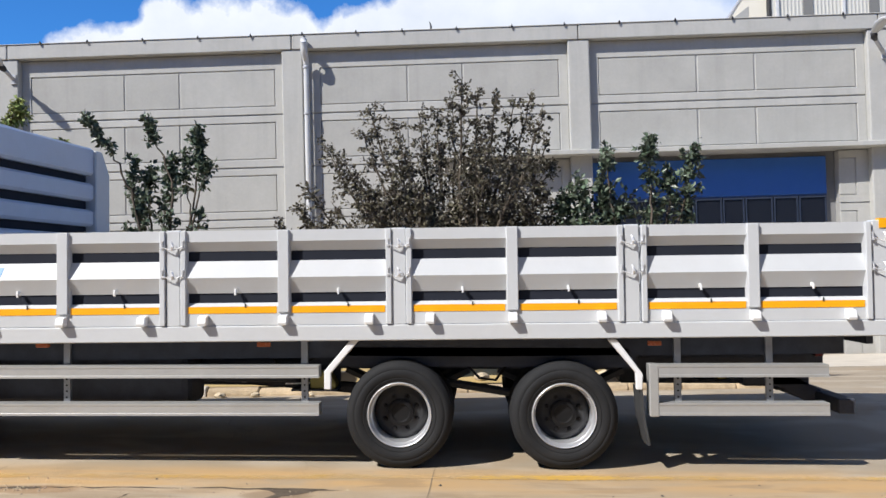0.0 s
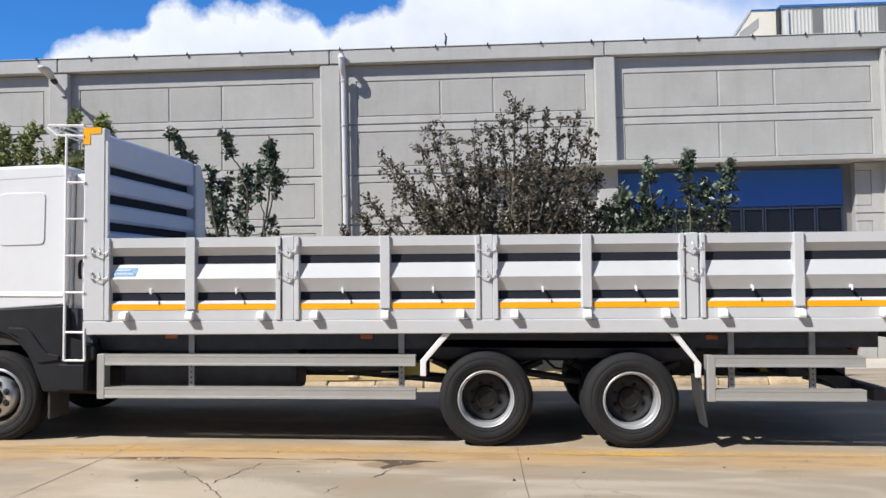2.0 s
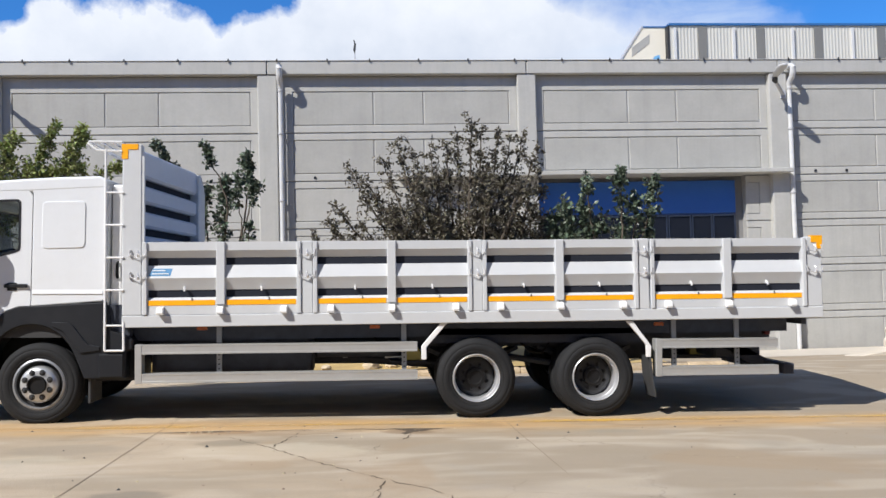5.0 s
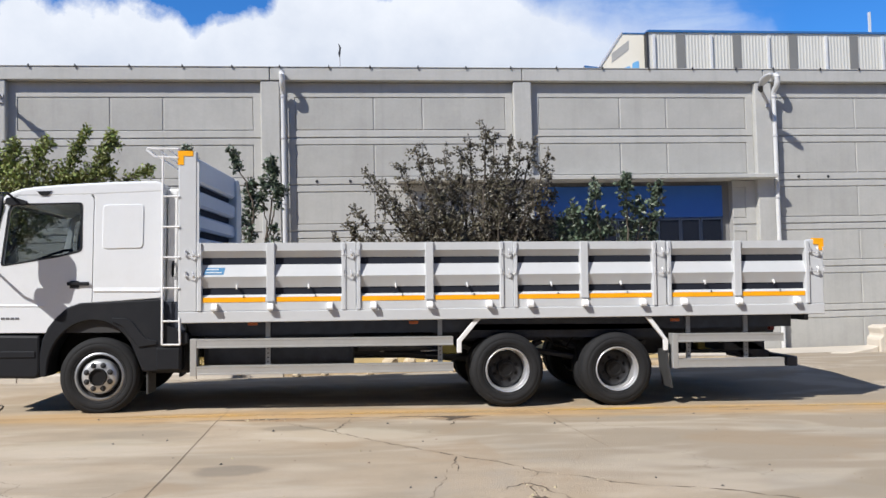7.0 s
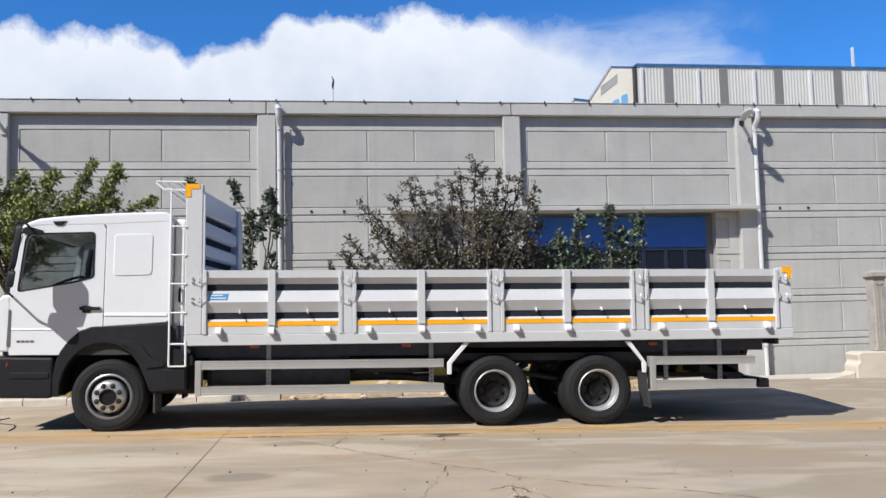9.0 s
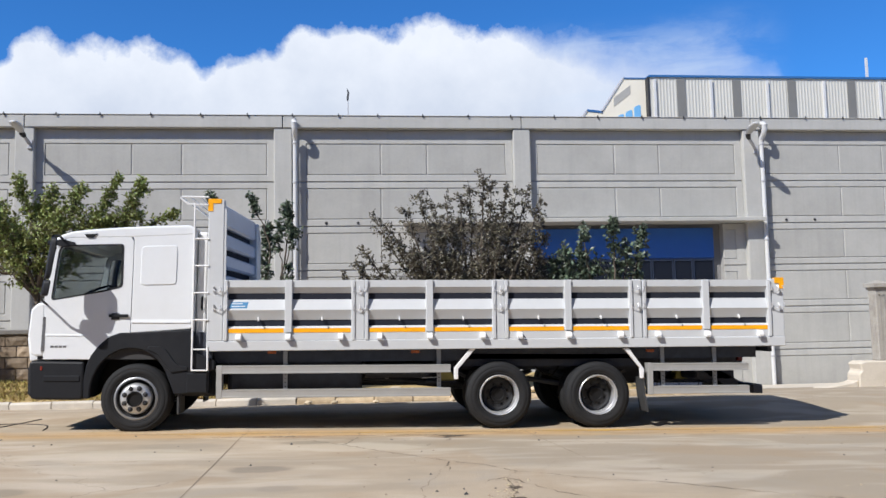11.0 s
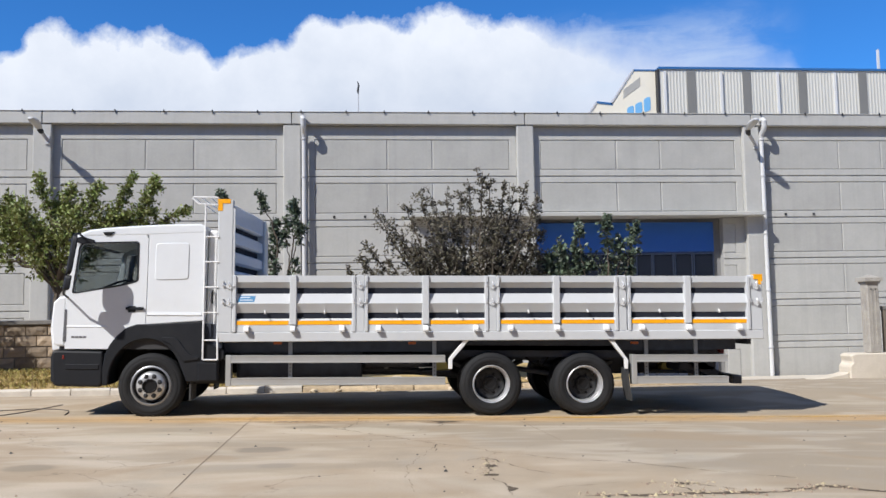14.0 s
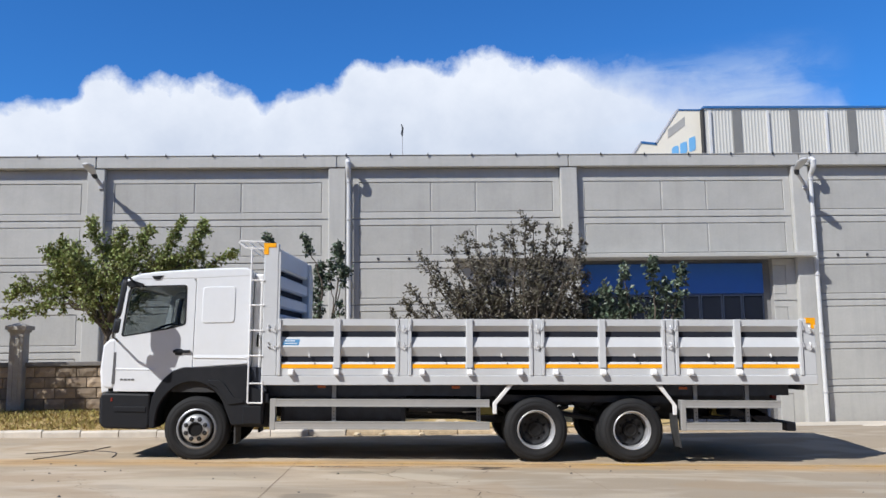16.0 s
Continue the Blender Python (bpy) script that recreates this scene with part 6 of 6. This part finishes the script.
# wide dark tree behind the deck: wispy shoots round a dense heart
rng = random.Random(5)
TIPS = [(-2.7, 2.45), (-2.45, 2.75), (-2.3, 3.05), (-2.0, 3.72), (-1.72, 3.5), (-1.4, 3.95), (-1.15, 4.08), (-0.8, 3.95), (-0.5, 4.2), (-0.2, 4.15), (0.05, 4.4), (0.22, 4.52), (0.45, 4.42), (0.72, 4.3),
        (1.0, 4.22), (1.25, 4.3), (1.38, 3.95), (1.45, 3.55), (1.5, 3.2), (1.7, 2.75)]
bush = [(reaching(rng, (x, z), 0.5), 720, 0.42, 0.45) for x, z in TIPS]
for k in range(44):
    f = rng.uniform(-1, 1)
    x = 0.15 + 1.45 * f
    z = rng.uniform(2.2, 3.75 - 0.7 * f * f)
    bush.append((reaching(rng, (x, z), 0.5, 0.9), 680, 0.54, 0.42))
for x, z in ((-2.5, 2.2), (-2.2, 2.45), (-1.9, 2.8), (-1.5, 3.1), (1.5, 2.4), (1.65, 2.2)):
    bush.append((reaching(rng, (x, z), 0.5, 0.7), 420, 0.34, 0.42))
tree("plum_tree", (0.37, 12.4, 0.13), bush, 0.062, M["leaf_plum"], 31, "wide bushy tree with dark purple-green leaves behind the kerb", trunk_r=0.05, up=0.0)

# slender tree: bare stems that end in plumes
slim = [([(0, 0, 0), (-0.05, 0, 1.4), (-0.30, -0.1, 2.8), (-0.46, -0.2, 3.3), (-0.64, -0.3, 3.64), (-0.84, -0.4, 3.94)], 330, 0.13, 0.74),
        ([(0, 0, 0), (0.05, 0, 1.5), (0.3, 0, 2.8), (0.14, 0, 3.4), (0.0, 0, 3.65), (-0.12, 0, 4.02)], 240, 0.14, 0.78),
        ([(0, 0, 0), (0.2, 0.1, 1.4), (0.5, 0.1, 2.3), (0.58, 0.1, 3.1), (0.61, 0.15, 3.5), (0.57, 0.2, 3.9)], 480, 0.19, 0.70),
        ([(0, 0, 0), (-0.1, 0, 1.4), (-0.28, 0.1, 2.4), (-0.36, 0.1, 2.9), (-0.38, 0.1, 3.38)], 330, 0.16, 0.62),
        ([(0, 0, 0), (0.05, 0, 1.4), (-0.1, 0.1, 2.4), (-0.18, 0.1, 2.9), (-0.08, 0.1, 3.28)], 420, 0.22, 0.58),
        ([(0, 0, 0), (0.1, 0, 1.4), (0.17, 0.1, 2.4), (0.24, 0.1, 2.95), (0.2, 0.1, 3.36)], 460, 0.22, 0.62),
        ([(0.5, 0.1, 2.3), (0.62, 0.1, 2.8), (0.72, 0.1, 3.15), (0.8, 0.1, 3.3)], 260, 0.16, 0.5),
        ([(0.45, 0.1, 2.2), (0.5, 0.1, 2.6), (0.42, 0.1, 3.1), (0.4, 0.1, 3.5)], 170, 0.15, 0.5),
        ([(0.2, 0.1, 1.4), (0.45, 0.1, 2.0), (0.6, 0.1, 2.35), (0.62, 0.1, 2.6)], 110, 0.16, 0.55),
        ([(-0.05, 0, 1.3), (-0.2, 0, 2.0), (-0.28, 0, 2.4), (-0.2, 0, 2.8)], 330, 0.24, 0.4),
        ([(0.05, 0, 1.3), (0.15, 0, 1.9), (0.1, 0, 2.3), (0.2, 0, 2.7)], 300, 0.24, 0.45)]
tree("slim_tree", (-4.02, 11.95, 0.20), slim, 0.088, M["leaf_dark"], 32, "slender young tree with dark green leaves on upright shoots", trunk_r=0.03, up=0.1)

young = [([(0, 0, 0), (-0.1, 0, 1.3), (-0.35, 0, 2.6), (-0.42, 0, 3.1), (-0.40, 0, 3.5)], 170, 0.15, 0.80),
         ([(0, 0, 0), (0.05, 0, 1.4), (0.2, 0, 2.6), (0.22, 0, 3.2), (0.2, 0, 3.66)], 360, 0.24, 0.62),
         ([(0, 0, 0), (0.15, 0, 1.4), (0.45, 0.1, 2.4), (0.52, 0.1, 2.9), (0.52, 0.1, 3.2)], 260, 0.22, 0.58),
         ([(0, 0, 0), (0.2, 0, 1.3), (0.6, 0.1, 2.4), (0.80, 0.1, 3.0), (0.86, 0.1, 3.48)], 460, 0.25, 0.56),
         ([(0, 0, 0), (-0.1, 0, 1.2), (-0.35, 0.1, 2.3), (-0.45, 0.1, 2.75), (-0.48, 0.1, 3.05)], 480, 0.34, 0.5),
         ([(0, 0, 0), (-0.1, 0, 1.2), (-0.5, 0.1, 2.2), (-0.75, 0.1, 2.7), (-0.85, 0.1, 3.0)], 560, 0.38, 0.5),
         ([(0, 0, 0), (-0.1, 0, 1.2), (-0.6, 0.2, 2.0), (-0.9, 0.2, 2.4), (-1.02, 0.2, 2.72)], 560, 0.38, 0.5),
         ([(0, 0, 0), (-0.1, 0, 1.2), (-0.3, 0.2, 2.0), (-0.25, 0.2, 2.5), (-0.15, 0.2, 2.8)], 500, 0.38, 0.45),
         ([(0, 0, 0), (0.05, 0, 1.2), (0.1, 0.2, 2.0), (0.3, 0.2, 2.4), (0.3, 0.2, 2.75)], 420, 0.36, 0.45),
         ([(0, 0, 0), (0.2, 0, 1.2), (0.5, 0.2, 2.0), (0.7, 0.2, 2.35), (0.78, 0.2, 2.65)], 280, 0.28, 0.5)]
tree("young_tree", (3.08, 11.95, 0.02), young, 0.100, M["leaf_dark"], 33, "small young tree with glossy dark green leaves near the entrance", trunk_r=0.03, up=0.2)

# spreading sunlit tree ahead of the cab
leafy = [([(0, 0, 0), (0, 0, 1.7), (0.0, 0, 2.6), (-0.15, 0.1, 3.3), (-0.35, 0.15, 3.95), (-0.5, 0.15, 4.3)], 1000, 0.32, 0.5),
         ([(0, 0, 1.8), (0.0, 0, 2.8), (0.12, 0.1, 3.5), (0.22, 0.1, 4.08)], 1120, 0.41, 0.3),
         ([(0, 0, 1.9), (-0.5, 0, 2.36), (-0.9, -0.1, 2.5), (-1.5, -0.15, 2.36), (-2.05, -0.2, 2.25)], 780, 0.30, 0.45),
         ([(-0.5, 0, 2.36), (-1.1, 0, 2.75), (-1.7, 0.05, 2.85), (-2.05, 0.05, 2.7)], 1250, 0.41, 0.2),
         ([(0, 0, 1.9), (-0.5, 0, 2.7), (-1.0, 0.1, 3.3), (-1.1, 0.15, 3.82)], 1310, 0.46, 0.3),
         ([(0, 0, 1.9), (-0.6, 0.2, 2.7), (-1.1, 0.2, 3.2), (-1.38, 0.2, 3.7)], 1250, 0.41, 0.35),
         ([(0, 0, 1.9), (-0.5, 0.3, 2.6), (-0.9, 0.3, 2.9), (-1.3, 0.3, 3.1)], 1120, 0.46, 0.3),
         ([(0, 0, 2.0), (0.25, 0, 2.8), (0.6, 0, 3.5), (0.78, 0, 4.05)], 1380, 0.41, 0.3),
         ([(0, 0, 2.0), (0.4, 0.1, 2.7), (0.95, 0.1, 3.3), (1.25, 0.1, 3.75), (1.5, 0.1, 4.28)], 1120, 0.30, 0.4),
         ([(0.4, 0.1, 2.7), (1.1, 0.1, 3.2), (1.7, 0.1, 3.6), (1.85, 0.1, 3.95), (1.98, 0.1, 4.25)], 1120, 0.30, 0.35),
         ([(0.4, 0.1, 2.7), (1.2, 0.2, 3.0), (2.0, 0.2, 3.3), (2.66, 0.2, 3.6)], 880, 0.27, 0.4),
         ([(0, 0, 2.0), (0.5, 0.3, 2.6), (1.0, 0.4, 3.0), (1.5, 0.4, 3.3)], 1120, 0.46, 0.3),
         ([(0, 0, 2.0), (-0.2, -0.3, 2.7), (-0.5, -0.5, 3.2), (-0.6, -0.5, 3.5)], 1380, 0.51, 0.2),
         ([(0, 0, 2.0), (0.2, -0.3, 2.6), (0.4, -0.5, 3.1), (0.5, -0.5, 3.4)], 1380, 0.51, 0.2),
         ([(0, 0, 1.9), (-0.4, 0.5, 2.5), (-0.7, 0.7, 3.0), (-0.7, 0.7, 3.3)], 1120, 0.51, 0.2),
         ([(0, 0, 1.8), (-0.2, -0.1, 2.2), (-0.35, -0.2, 2.5), (-0.5, -0.2, 2.7)], 620, 0.43, 0.2),
         ([(0, 0, 1.8), (0.3, 0.2, 2.3), (0.6, 0.2, 2.6), (0.8, 0.2, 2.75)], 750, 0.49, 0.2),
         ([(0.2, -0.2, 2.5), (0.6, -0.2, 3.0), (0.95, -0.1, 3.25), (1.25, 0.0, 3.4)], 1000, 0.50, 0.25),
         ([(0.6, 0, 2.9), (1.1, 0, 3.15), (1.55, 0.1, 3.35), (1.95, 0.1, 3.5)], 900, 0.42, 0.25),
         ([(0, 0, 2.3), (0.1, 0.2, 3.0), (0.15, 0.3, 3.4), (-0.1, 0.3, 3.75)], 1000, 0.50, 0.2),
         ([(0, 0, 2.3), (-0.4, 0.1, 3.0), (-0.75, 0.2, 3.4), (-0.85, 0.2, 3.65)], 900, 0.50, 0.2)]
tree("leafy_tree", (-8.33, 12.4, 0.36), leafy, 0.078, M["leaf_green"], 34, "spreading young tree with sunlit yellow-green leaves behind the kerb", trunk_r=0.07)

beyond = [([(0, 0, 0.00), (0, 0, 1.98), (0.1, 0.1, 3.30), (0.2, 0.1, 5.28)], 2300, 0.55, 0.4), ([(0, 0, 1.85), (0.6, -0.1, 2.77), (1.1, 0.0, 3.43), (1.6, 0.1, 3.56)], 2300, 0.55, 0.3),
          ([(0, 0, 1.98), (0.5, 0.2, 3.04), (1.0, 0.3, 3.96), (1.4, 0.3, 4.62)], 2300, 0.55, 0.3), ([(0, 0, 1.98), (-0.5, 0.1, 3.17), (-1.1, 0.1, 3.96), (-1.6, 0.2, 4.49)], 2300, 0.55, 0.3),
          ([(0, 0, 1.85), (0.5, 0.6, 2.64), (0.9, 0.9, 3.30), (1.2, 1.1, 3.83)], 2300, 0.55, 0.3), ([(0, 0, 1.98), (-0.2, -0.4, 3.04), (-0.3, -0.8, 3.96), (-0.4, -1.0, 4.62)], 2300, 0.55, 0.3)]
tree("leafy_tree", (-14.7, 13.9, 0.42), beyond, 0.085, M["leaf_green"], 35, "leafy yellow-green tree shading the low stone wall and post", trunk_r=0.075)


def build_grass():
    rng = random.Random(12)
    s = Shape()
    for k in range(22000):
        x, y = rng.uniform(-20, -4.5), rng.uniform(KERB_Y + 0.2, 16.1)
        z = gz(KERB_Y, x) + 0.12 + 0.03 * (y - KERB_Y)
        h, a = rng.uniform(0.03, 0.10), rng.uniform(0, 6.28)
        dx, dy = math.cos(a) * 0.02, math.sin(a) * 0.02
        lx, ly = rng.gauss(0, 0.05), rng.gauss(0, 0.05)
        s.add([(x - dx, y - dy, z - 0.01), (x + dx, y + dy, z - 0.01), (x + lx, y + ly, z + h)], [(0, 1, 2)])
    me = bpy.data.meshes.new("grass")
    me.from_pydata(s.v, [], s.f)
    me.materials.append(M["grass_dry"])
    tagged(new("grass", me), label="dry yellow grass in the strip behind the kerb", category="grass", kind="stuff")


build_grass()

# ---------------------------------------------------------------- many alike pieces
build_panels(wall_north)
stone_blocks(low_wall, -17.5, -6.2, 16.2, 0.44, 1.52, 4)
stone_blocks(low_wall_b, 12.35, 17.0, 16.2, 0.35, 1.52, 4)
